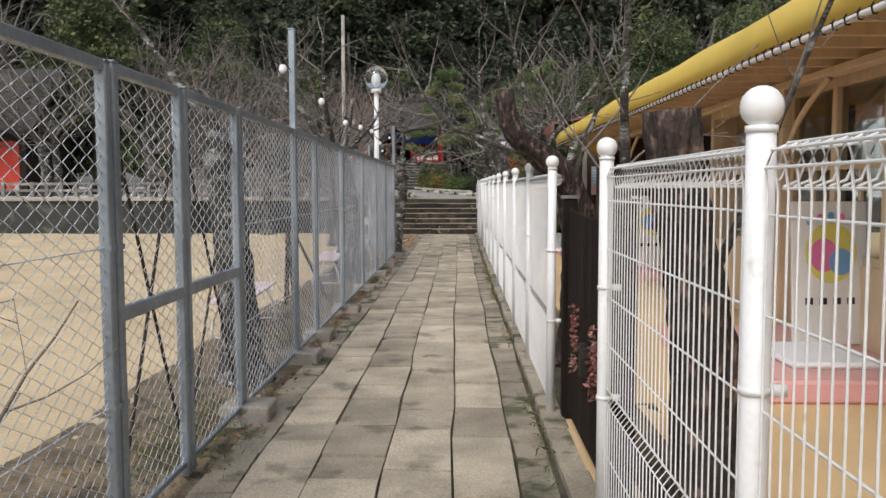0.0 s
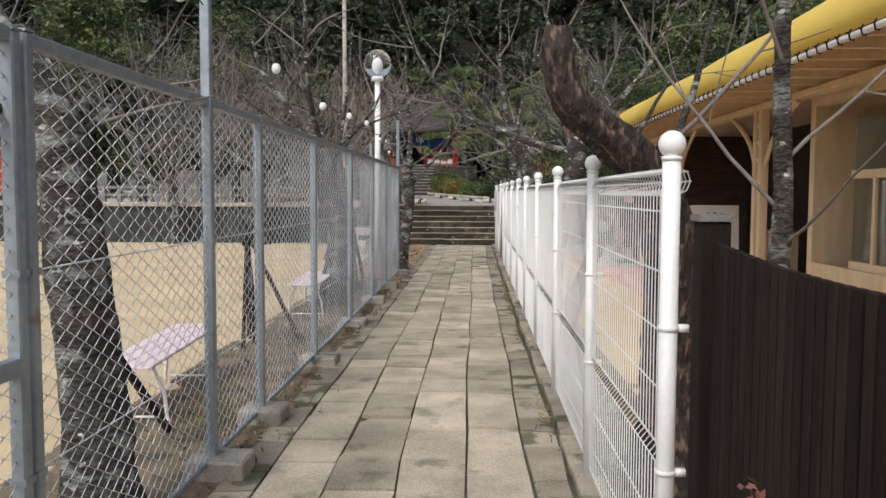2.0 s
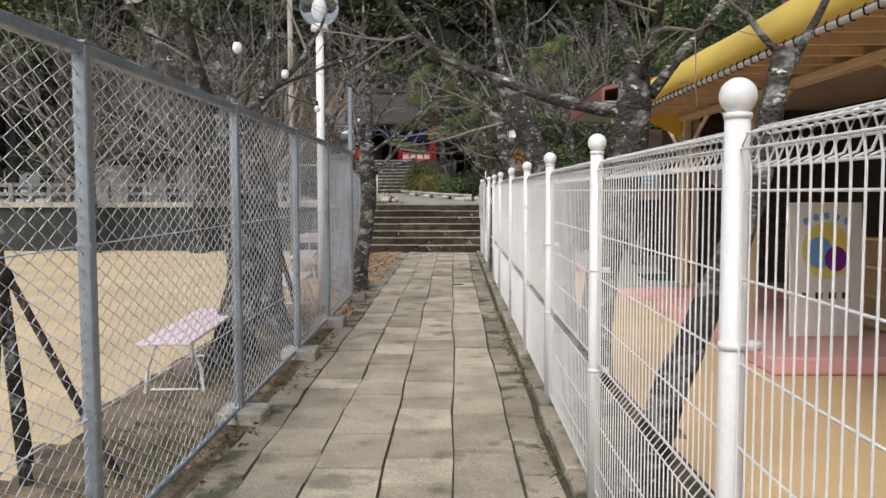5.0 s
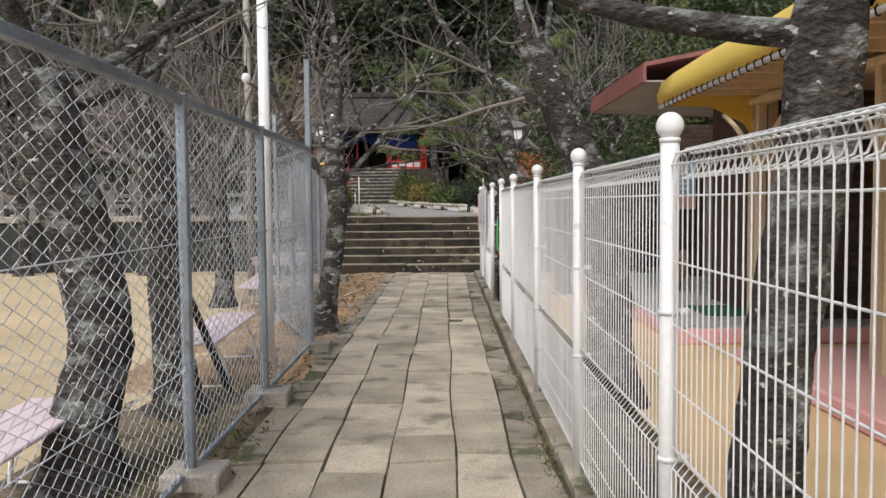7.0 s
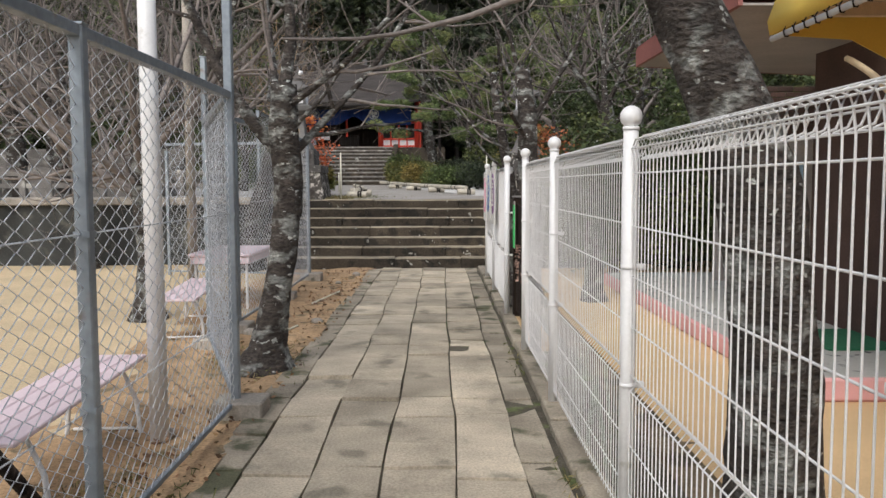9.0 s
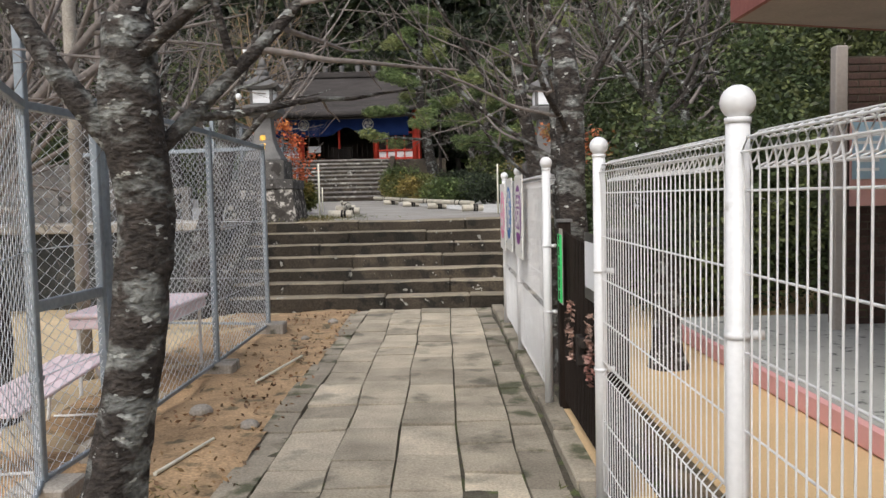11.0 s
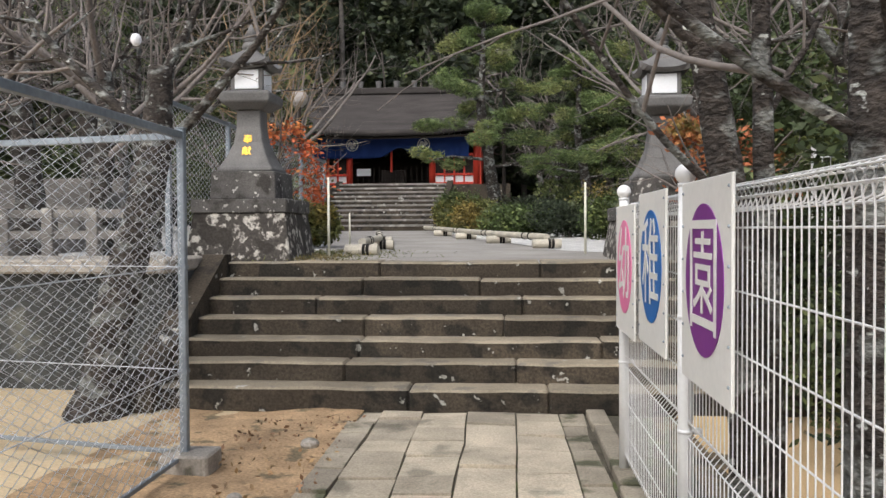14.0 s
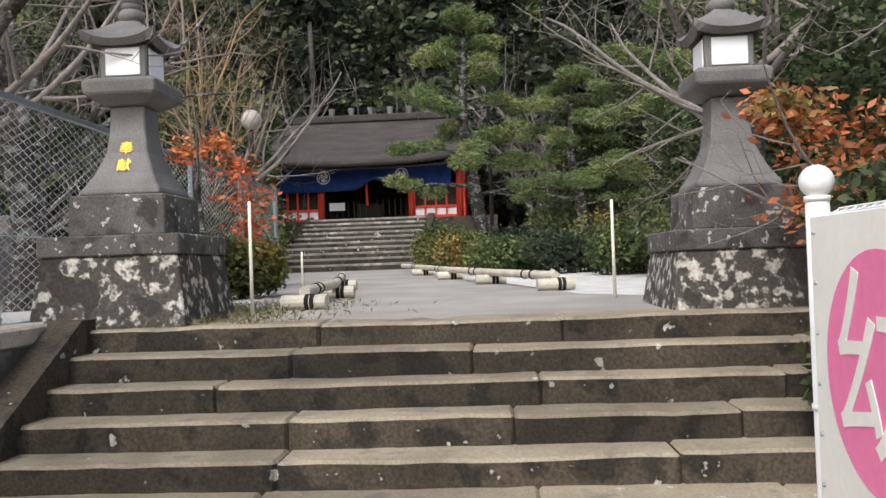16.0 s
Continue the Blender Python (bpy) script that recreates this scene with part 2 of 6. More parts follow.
def tubes(name, lines, mat, sides=3):
    """Many thin wires as one mesh. lines: lists of (point, radius)."""
    vs, fs = [], []
    for line in lines:
        pts = np.array([p for p, _ in line], float)
        rad = [r for _, r in line]
        d = np.gradient(pts, axis=0) if len(pts) > 1 else np.array([[0, 0, 1.0]])
        d /= np.linalg.norm(d, axis=1)[:, None] + 1e-9
        side = np.cross(d, [0.31, 0.22, 0.93])
        side /= np.linalg.norm(side, axis=1)[:, None] + 1e-9
        up = np.cross(side, d)
        start = len(vs)
        for i in range(len(pts)):
            for k in range(sides):
                a = 2 * math.pi * k / sides
                vs.append(pts[i] + rad[i] * (math.cos(a) * side[i] + math.sin(a) * up[i]))
        for i in range(len(pts) - 1):
            for k in range(sides):
                k2 = (k + 1) % sides
                o = start + i * sides
                fs.append((o + k, o + k2, o + sides + k2, o + sides + k))
    me = bpy.data.meshes.new(name)
    me.from_pydata([tuple(v) for v in vs], [], fs)
    me.materials.append(mat)
    me.polygons.foreach_set("use_smooth", [True] * len(me.polygons))
    return me


def leaves(name, centres, mat, size=0.06, rng=None, droop=0.0, slim=0.5):
    """Small folded leaves, one at each of the centres."""
    rng = rng or np.random.default_rng(1)
    c = np.asarray(centres, float)
    n = len(c)
    a = rng.normal(size=(n, 3))
    a[:, 2] = a[:, 2] * 0.6 - droop
    a /= np.linalg.norm(a, axis=1)[:, None]
    b = np.cross(a, rng.normal(size=(n, 3)))
    b /= np.linalg.norm(b, axis=1)[:, None]
    s = size * rng.uniform(0.6, 1.3, (n, 1))
    v = np.stack([c - a * s, c + b * s * slim, c + a * s, c - b * s * slim], 1).reshape(-1, 3)
    f = np.arange(4 * n).reshape(-1, 4)
    me = bpy.data.meshes.new(name)
    me.from_pydata(v.tolist(), [], f.tolist())
    me.materials.append(mat)
    return me


def blob_points(rng, count, clumps, spread):
    """Points thick near the skins of round clumps: (x, y, z, rx, ry, rz)."""
    out = []
    for cx, cy, cz, rx, ry, rz in clumps:
        k = int(count / len(clumps))
        d = rng.normal(size=(k, 3))
        d /= np.linalg.norm(d, axis=1)[:, None]
        r = rng.uniform(0.45, 1.0, (k, 1)) ** 0.5 + rng.normal(size=(k, 1)) * spread
        out.append(np.array([cx, cy, cz]) + d * r * np.array([rx, ry, rz]))
    return np.concatenate(out)


# sunlit canvas lets some light through
nt = M_YELLOW.node_tree
glow = nt.nodes.new("ShaderNodeBsdfTranslucent")
glow.inputs["Color"].default_value = (0.9, 0.55, 0.04, 1)
blend = nt.nodes.new("ShaderNodeMixShader")
blend.inputs[0].default_value = 0.28
nt.links.new(nt.nodes["Principled BSDF"].outputs[0], blend.inputs[1])
nt.links.new(glow.outputs[0], blend.inputs[2])
nt.links.new(blend.outputs[0], nt.nodes["Material Output"].inputs["Surface"])

# ---- ground and paving ----
def sheet(name, x0, y0, x1, y1, z, mat, label, cat, step=0.5, rough=0.0, kind="structure", zfun=None, seed=0):
    nx, ny = max(1, int((x1 - x0) / step)), max(1, int((y1 - y0) / step))
    vs, fs = [], []
    for j in range(ny + 1):
        for i in range(nx + 1):
            x, y = x0 + (x1 - x0) * i / nx, y0 + (y1 - y0) * j / ny
            h = z + (zfun(x, y) if zfun else 0)
            if rough:
                h += rough * noise.noise((x * 1.7 + seed, y * 1.7, 0.3)) + 0.5 * rough * noise.noise((x * 5.1, y * 5.1, 0.7))
            vs.append((x, y, h))
    for j in range(ny):
        for i in range(nx):
            a = j * (nx + 1) + i
            fs.append((a, a + 1, a + nx + 2, a + nx + 1))
    me = bpy.data.meshes.new(name)
    me.from_pydata(vs, [], fs)
    me.materials.append(mat)
    me.polygons.foreach_set("use_smooth", [True] * len(me.polygons))
    return tagged(new(name, me), label, cat, "", kind)


def ring(name, inner, outer, z, mat, label, cat):
    bm = bmesh.new()
    (ax, ay, bx, by), R = inner, outer
    for x0, y0, x1, y1 in ((-R, -R, R, ay), (-R, by, R, R), (-R, ay, ax, by), (bx, ay, R, by)):
        bm.faces.new([bm.verts.new(p) for p in ((x0, y0, z), (x1, y0, z), (x1, y1, z), (x0, y1, z))])
    return part(name, bm, mat, None, label, category=cat, kind="structure")


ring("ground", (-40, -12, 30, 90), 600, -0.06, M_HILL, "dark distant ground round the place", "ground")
sheet("ground_yard", -40, -12, -2.0, 30.2, -0.03, M_SAND, "pale sandy school yard", "ground", 0.6, 0.02)
sheet("ground_path", -1.6, -12, 1.5, 29.0, -0.035, M_JOINT, "dark mossy soil under the paving", "ground", 0.12, 0.02)
sheet("ground_fence_foot", -2.15, -12, -0.95, 17.8, -0.022, M_VERGE, "dark leafy soil along the chain-link fence", "ground", 0.12, 0.03)
sheet("ground_verge", -2.6, 17.6, -0.9, 29.1, -0.02, M_DIRT, "brown trodden soil beside the paving", "ground", 0.12, 0.035)
sheet("ground_bed", 1.1, -12, 1.85, 29.9, -0.045, M_VERGE, "dark soil bed behind the white fence", "ground", 0.12, 0.03)
sheet("ground_right", 1.72, -12, 30, 30.1, -0.03, M_TAN, "tan rubber playground paving", "ground", 0.6, 0.004)

STEP_Y, RISE, TREAD, STEPS = 28.76, 0.17, 0.31, 7
TOP_Z, TOP_Y = RISE * STEPS, 28.76 + 0.31 * 6


def plaza_z(x, y):
    return 0.017 * max(0.0, y - TOP_Y)


sheet("ground_upper", -40, TOP_Y + 0.02, 30, 90, TOP_Z - 0.03, M_GRAVEL, "pale gravel of the upper court", "ground", 1.0, 0.01, zfun=plaza_z)

# ---- stone steps ----
steps = thing("stone_steps", "broad weathered dark stone steps with worn nosings", "steps", kind="structure")
rng = np.random.default_rng(4)
for i in range(STEPS):
    x, y0 = -2.75, STEP_Y + TREAD * i
    while x < 3.2:
        w = float(rng.uniform(1.1, 2.3))
        x1 = min(3.3, x + w)
        bm = bmesh.new()
        box(bm, x + 0.002, y0 + float(rng.uniform(-0.012, 0.012)), RISE * i - 0.05, x1 - 0.002, y0 + TREAD + 0.25, RISE * (i + 1) + float(rng.uniform(-0.008, 0.008)), bevel=0.02)
        bmesh.ops.subdivide_edges(bm, edges=[e for e in bm.edges if abs(e.verts[0].co.x - e.verts[1].co.x) > 0.3], cuts=9, use_grid_fill=True)
        for v in bm.verts:
            a, b = noise.noise(v.co * 2.2), noise.noise(v.co * 7.0 + Vector((9, 3, 1)))
            v.co.y += 0.014 * a + 0.012 * b
            v.co.z += 0.009 * a - 0.011 * abs(b) * (1 if v.co.z > RISE * i + 0.1 else 0)
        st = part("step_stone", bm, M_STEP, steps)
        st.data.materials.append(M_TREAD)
        # upward faces take the paler colour: wear, plus painted light from above
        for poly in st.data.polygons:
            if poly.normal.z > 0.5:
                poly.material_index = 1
        x = x1

# ---- white mesh fence ----
FX = 1.05
FENCE_Y = [2.54, 4.30, 6.31, 8.05, 9.88, 11.76, 13.60, 15.36, 17.30, 19.45, 21.26, 23.21, 25.29, 27.03]
GATES = {2, 11}


def fence_top(y):
    return 1.662 + 0.0022 * (y - 3)


def mesh_panel(width):
    """A welded wire panel with a rolled top, two pressed folds and pairs of cross wires; it lies along y from 0."""
    lines = []
    n = int(width / 0.05)
    prof = [(0, -0.045), (0, 0.10), (0, 0.52), (0.028, 0.555), (0, 0.59), (0, 0.96), (0, 1.43), (-0.006, 1.48), (0.008, 1.515), (0.036, 1.527), (0.062, 1.515), (0.072, 1.485), (0.06, 1.455), (0.03, 1.442)]
    for i in range(n + 1):
        y = width * i / n
        lines.append([((x, y, z), 0.003) for x, z in prof])
    for x, z in ((0.004, -0.03), (0.004, 0.10), (0.004, 0.30), (0.004, 0.52), (0.030, 0.555), (0.004, 0.59), (0.004, 0.78), (0.004, 0.98), (0.004, 1.18), (0.004, 1.385), (-0.008, 1.48), (0.006, 1.517), (0.036, 1.53), (0.064, 1.517), (0.075, 1.485), (0.03, 1.439)):
        lines.append([((x, 0, z), 0.0034), ((x, width / 2, z), 0.0034), ((x, width, z), 0.0034)])
    return tubes("wire_panel", lines, M_WHITE, 4)


def post_mesh(h):
    bm = bmesh.new()
    rod(bm, (0, 0, -0.12), (0, 0, h), 0.030, sides=16)
    for z in (h * 0.36, h * 0.66):
        rod(bm, (0, 0, z - 0.008), (0, 0, z + 0.008), 0.034, sides=16)
        box(bm, 0.03, -0.012, z - 0.012, 0.065, 0.012, z + 0.012)
    rod(bm, (0, 0, h), (0, 0, h + 0.014), 0.033, sides=16)
    return finish("post", bm, M_WHITE, True)


post_me = post_mesh(1.585)
cap_me = finish("ball_cap", ball(bmesh.new(), (0, 0, 0), 0.044, 20, 12), M_WHITE, True)
panel_cache = {}
segments = [[0, 1], [2, 3, 4, 5, 6, 7, 8, 9, 10], [11, 12, 13]]
segments[0].insert(0, -1)
ALL_Y = {-1: 0.55}
for si, seg in enumerate(segments):
    f = thing("mesh_fence", "white coated wire mesh fence with ball-topped posts", "fence", "fence along the path", (FX, 0, 0))
    for j, k in enumerate(seg):
        y = ALL_Y.get(k, FENCE_Y[k] if k >= 0 else 0)
        z = fence_top(y) - 1.585
        p = part("post", post_me, None, f)
        p.matrix_parent_inverse = Matrix()
        p.location = (0, y, z)
        c = part("ball_cap", cap_me, None, p)
        c.matrix_parent_inverse = Matrix()
        c.location = (0, 0, 1.585 + 0.052)
        if j + 1 < len(seg):
            y2 = FENCE_Y[seg[j + 1]]
            w = round(y2 - y - 0.09, 2)
            if w not in panel_cache:
                panel_cache[w] = mesh_panel(w)
            q = part("wire_panel", panel_cache[w], None, f, kind="stuff")
            q.matrix_parent_inverse = Matrix()
            q.location = (0.0, y + 0.045, z + 0.035)

# ---- chain-link fence ----
def chain_mesh(length, z0, z1, pitch=0.068):
    """Woven diamonds between z0 and z1, along x from 0 to length."""
    lines = []
    n = int(length / pitch)
    k = int((z1 - z0) / (pitch * 0.5))
    for i in range(n):
        x = length * (i + 0.5) / n
        half = length / n / 2
        pts = []
        for j in range(k + 1):
            s = 1 if (j + i) % 2 else -1
            pts.append(((x + s * half * 1.04, 0.003 * s, z0 + (z1 - z0) * j / k), 0.0028))
        lines.append(pts)
    return tubes("chain_link", lines, M_WIRE, 3)


def chain_bay(f, p, q, top, bottom=0.07, rails=(0.62, 1.3), mid=None):
    """One bay from p to q: mesh, angle top rail, bottom wire, tension wires."""
    p, q = Vector((*p, 0)), Vector((*q, 0))
    d = q - p
    ang = math.atan2(d.y, d.x)
    ob = part("chain_link", chain_mesh(d.length, bottom, top - 0.02), None, f, kind="stuff")
    ob.matrix_parent_inverse = Matrix()
    ob.matrix_basis = pose(p.x, p.y, 0, 0, 0, math.degrees(ang))

    def bar(name, y0, z0, y1, z1, mat=M_GALV):
        b = part(name, boxed(0, y0, z0, d.length, y1, z1, bevel=0.003), mat, f)
        b.matrix_parent_inverse = Matrix()
        b.matrix_basis = pose(p.x, p.y, 0, 0, 0, math.degrees(ang))
    bar("top_rail", -0.02, top - 0.045, 0.03, top)
    bar("bottom_rail", -0.012, bottom - 0.015, 0.018, bottom + 0.012)
    for z in rails:
        w = part("tension_wire", rod(bmesh.new(), (0, 0.006, z), (d.length, 0.006, z), 0.0035, sides=5), M_WIRE, f)
        w.matrix_parent_inverse = Matrix()
        w.matrix_basis = pose(p.x, p.y, 0, 0, 0, math.degrees(ang))
    if mid:
        bar("mid_rail", -0.02, mid - 0.03, 0.02, mid + 0.03)


def square_post(f, x, y, h, w=0.05, name="post", z0=0.0):
    bm = boxed(x - w / 2, y - w / 2, z0, x + w / 2, y + w / 2, h, bevel=0.006)
    box(bm, x - w / 2 - 0.004, y - w / 2 - 0.004, h, x + w / 2 + 0.004, y + w / 2 + 0.004, h + 0.008)
    for z in (0.62, 1.3):
        if z < h:
            box(bm, x - w / 2 - 0.004, y - w / 2 - 0.004, z - 0.012, x + w / 2 + 0.004, y + w / 2 + 0.004, z + 0.012)
    return part(name, bm, M_GALV, f)


def footing(f, x, y, seed):
    r = random.Random(seed)
    bm = boxed(x - 0.13, y - 0.14 + r.uniform(-.02, .02), -0.06, x + 0.19 + r.uniform(-.03, .03), y + 0.14, 0.085 + r.uniform(-.02, .015), bevel=0.012)
    part("footing", bm, M_CONC, f)


LX, LTOP = -1.05, 2.08
left_fence = thing("chain_link_fence", "grey galvanised chain-link fence on concrete footings", "fence", "left fence")
LEFT_Y = [-0.8, 0.9, 2.6, 4.3, 5.2, 6.3, 8.14, 9.2, 11.1, 13.3, 15.34, 17.17, 19.36]
for i, y in enumerate(LEFT_Y):
    double = y in (5.2, 6.3)
    square_post(left_fence, LX, y, LTOP if y not in (8.14, 19.36) else 2.95, 0.055 if not double else 0.05)
    if double or y == 4.3:
        square_post(left_fence, LX, y - 0.075, LTOP - 0.01, 0.05)
    if i > 4:
        footing(left_fence, LX, y, i)
    if i + 1 < len(LEFT_Y):
        gate = y in (4.3, 5.2)
        chain_bay(left_fence, (LX, y + 0.03), (LX, LEFT_Y[i + 1] - (0.1 if LEFT_Y[i + 1] in (5.2, 6.3, 4.3) else 0.03)), LTOP, mid=1.0 if gate else None, rails=() if gate else (0.62, 1.3))
        if gate:
            for a, b in (((LX - 0.02, y, 0.1), (LX - 0.02, LEFT_Y[i + 1], 2.0)), ((LX - 0.03, y, 2.0), (LX - 0.03, LEFT_Y[i + 1], 0.1))):
                part("brace_rod", rod(bmesh.new(), a, b, 0.008, sides=6), M_DARKIN, left_fence)
back_fence = thing("chain_link_fence", "grey chain-link fence set back from the paving", "fence", "left fence")
run = [(-1.07, 19.42, 2.08), (-1.86, 21.65, 2.65), (-1.81, 22.4, 2.12), (-1.79, 24.8, 2.2), (-1.79, 27.03, 2.2)]
for i, (x, y, h) in enumerate(run[1:]):
    square_post(back_fence, x, y, h)
    footing(back_fence, x, y, 30 + i)
for i in range(4):
    chain_bay(back_fence, run[i][:2], run[i + 1][:2], 2.08 if i < 2 else 2.18, mid=1.0 if i == 1 else None)
square_post(back_fence, -1.80, 22.49, 2.1)
chain_bay(back_fence, (-1.79, 27.08), (-4.2, 27.6), 2.18)
square_post(back_fence, -4.2, 27.6, 2.05)
UX = -3.3
upper = thing("chain_link_fence", "tall green-grey chain-link fence on the upper court", "fence", "left fence", kind="")
for i in range(5):
    y = 30.4 + 2.0 * i
    square_post(upper, UX - 0.02 * i, y, 2.95, 0.06, z0=TOP_Z)
    if i < 4:
        chain_bay(upper, (UX - 0.02 * i, y), (UX - 0.02 - 0.02 * i, y + 2), 2.95, bottom=TOP_Z + 0.06, rails=(1.9,))


# ---- bare trees ----
def grow(lines, twigs, p, d, r, length, level, rng, up=0.25, curl=0.35):
    """One limb as a bent tapered line, with side limbs; ends in fine twigs."""
    n = max(3, int(length / (0.14 if level < 3 else 0.09)))
    seg = length / n
    line = [(tuple(p), r)]
    for i in range(n):
        d = d + Vector(rng.normal(0, curl * (0.35 if level == 0 else 0.55), 3)) * seg * 3
        d.z += up * seg
        d.normalize()
        p = p + d * seg
        rr = max(0.002, r * (1 - 0.72 * (i + 1) / n))
        line.append((tuple(p), rr))
        if level < 4 and i > 0 and rng.random() < (0.36, 0.42, 0.46, 0.42)[level] * (1.0 if level else 0.9):
            side = d.orthogonal()
            side.rotate(Matrix.Rotation(rng.uniform(0, 6.28), 3, d))
            nd = (d * rng.uniform(0.5, 0.9) + side * rng.uniform(0.55, 0.9)).normalized()
            nl = length * rng.uniform(0.38, 0.68) * (1 - 0.35 * i / n)
            if nl > 0.12:
                grow(lines, twigs, p.copy(), nd, max(0.003, rr * rng.uniform(0.45, 0.7)), nl, level + 1, rng, up, curl)
    (lines if level < 2 else twigs).append(line)


def trunk_mesh(name, pts, mat, sides=14, seed=0, flare=1.5, lump=0.14):
    """A knobbly trunk through pts: (x, y, z, radius)."""
    dense = []
    for a, b in zip(pts, pts[1:]):
        k = max(2, int((Vector(b[:3]) - Vector(a[:3])).length / 0.07))
        for i in range(k):
            dense.append([a[j] + (b[j] - a[j]) * i / k for j in range(4)])
    dense.append(list(pts[-1]))
    arr = np.array(dense)
    for _ in range(3):
        arr[1:-1] = (arr[:-2] + arr[1:-1] * 2 + arr[2:]) / 4
    d = np.gradient(arr[:, :3], axis=0)
    d /= np.linalg.norm(d, axis=1)[:, None]
    side = np.cross(d, [0.2, 1, 0.1])
    side /= np.linalg.norm(side, axis=1)[:, None]
    up = np.cross(side, d)
    vs, fs = [], []
    z_low = arr[0, 2]
    for i, (x, y, z, r) in enumerate(arr):
        grow_base = 1 + (flare - 1) * max(0, 1 - (z - z_low) / 0.35) ** 2
        for k in range(sides):
            a = 2 * math.pi * k / sides
            q = Vector((x, y, z)) + Vector(side[i]) * math.cos(a) + Vector(up[i]) * math.sin(a)
            rr = r * grow_base * (1 + lump * noise.noise(q * 3.1 + Vector((seed, 0, 0))) + lump * 0.6 * noise.noise(q * 9 + Vector((0, seed, 0))) + lump * 0.35 * noise.noise(q * 24))
            vs.append(tuple(Vector((x, y, z)) + (Vector(side[i]) * math.cos(a) + Vector(up[i]) * math.sin(a)) * rr))
    for i in range(len(arr) - 1):
        for k in range(sides):
            k2 = (k + 1) % sides
            fs.append((i * sides + k, i * sides + k2, (i + 1) * sides + k2, (i + 1) * sides + k))
    fs.append(tuple(range((len(arr) - 1) * sides, len(arr) * sides)))
    fs.append(tuple(reversed(range(sides))))
    me = bpy.data.meshes.new(name)
    me.from_pydata(vs, [], fs)
    me.materials.append(mat)
    me.polygons.foreach_set("use_smooth", [True] * len(me.polygons))
    return me


def cherry(pts, limbs, seed, label, reach=1.0, mat=None, group="bare cherry trees", fine=True):
    """A bare cherry: trunk through pts and limbs (start x, y, z, direction, radius, length)."""
    rng = np.random.default_rng(seed)
    t = thing("cherry_tree", label, "tree", group, (pts[0][0], pts[0][1], 0))
    part("trunk", trunk_mesh("trunk", pts, mat or M_BARK, 22, seed=seed, lump=0.3 if mat else 0.16), None, t)
    big, small = [], []
    for (x, y, z), d, r, length in limbs:
        grow(big, small, Vector((x, y, z)), Vector(d).normalized(), r * 0.62, length * reach, 0, rng)
    if big:
        for line in big:
            part("limb", tubes("limb", [line], M_BARK if line[0][1] > 0.018 else M_TWIG, 7), None, t)
    if small:
        part("twig_spray", tubes("twig_spray", small, M_TWIG, 3), None, t, "fine bare twigs", kind="stuff")
    return t


LABEL_CHERRY = "bare winter cherry tree with lichened grey bark"
cherry([(-1.31, 7.35, -0.05, 0.17), (-1.37, 7.4, 0.6, 0.15), (-1.41, 7.35, 1.2, 0.14), (-1.49, 7.4, 1.8, 0.12), (-1.76, 7.5, 2.3, 0.09)],
       [((-1.47, 7.4, 1.75), (0.1, 1, 0.5), 0.05, 1.3), ((-1.71, 7.5, 2.2), (-0.6, 0.5, 0.6), 0.06, 1.8)], 11, LABEL_CHERRY)
cherry([(-1.62, 15.25, -0.05, 0.2), (-1.6, 15.25, 0.35, 0.17), (-1.5, 15.35, 0.75, 0.16), (-1.56, 15.35, 1.2, 0.16), (-1.7, 15.3, 1.7, 0.17), (-1.75, 15.25, 2.2, 0.14)],
       [((-1.72, 15.25, 2.0), (-0.7, 0.4, 0.8), 0.10, 2.6), ((-1.7, 15.25, 2.1), (0.5, 0.8, 0.5), 0.07, 2.2), ((-1.75, 15.25, 2.2), (-0.1, -0.5, 1), 0.08, 2.4), ((-1.7, 15.35, 2.0), (0.2, 1, 0.25), 0.05, 2.4)], 12, LABEL_CHERRY)
cherry([(-1.62, 16.9, -0.05, 0.16), (-1.67, 16.9, 0.7, 0.14), (-1.72, 16.95, 1.5, 0.12), (-1.87, 17.0, 2.2, 0.10)],
       [((-1.82, 17.0, 2.0), (-0.6, 0.6, 0.7), 0.07, 2.4), ((-1.87, 17.0, 2.2), (0.3, 0.4, 0.9), 0.06, 2.2)], 13, LABEL_CHERRY)
cherry([(-1.15, 20.69, -0.08, 0.22), (-1.13, 20.7, 0.06, 0.16), (-1.09, 20.72, 0.35, 0.12), (-1.0, 20.8, 0.9, 0.108), (-0.94, 20.85, 1.5, 0.112), (-0.98, 20.8, 1.85, 0.13), (-0.96, 20.75, 2.3, 0.10)],
       [((-0.965, 20.82, 1.66), (-0.6, 0.1, 0.8), 0.10, 2.6), ((-0.95, 20.82, 1.7), (0.75, 0.5, 0.6), 0.06, 2.6), ((-0.965, 20.76, 2.22), (0.1, 0.4, 1), 0.09, 2.6), ((-0.965, 20.77, 2.1), (0.8, -0.5, 0.4), 0.05, 2.2),
        ((-0.97, 20.78, 2.0), (-0.3, 1, 0.6), 0.07, 2.8)], 14, LABEL_CHERRY)
cherry([(-3.15, 28.5, -0.05, 0.19), (-3.0, 28.5, 0.8, 0.16), (-2.75, 28.5, 1.6, 0.14), (-2.6, 28.5, 2.2, 0.13), (-2.55, 28.5, 2.9, 0.10)],
       [((-2.6, 28.5, 2.2), (0.85, -0.1, 0.45), 0.08, 2.6), ((-2.55, 28.5, 2.8), (0.4, 0.3, 0.9), 0.07, 2.4), ((-2.6, 28.5, 2.3), (-0.8, 0.2, 0.6), 0.08, 2.6)], 15, LABEL_CHERRY)
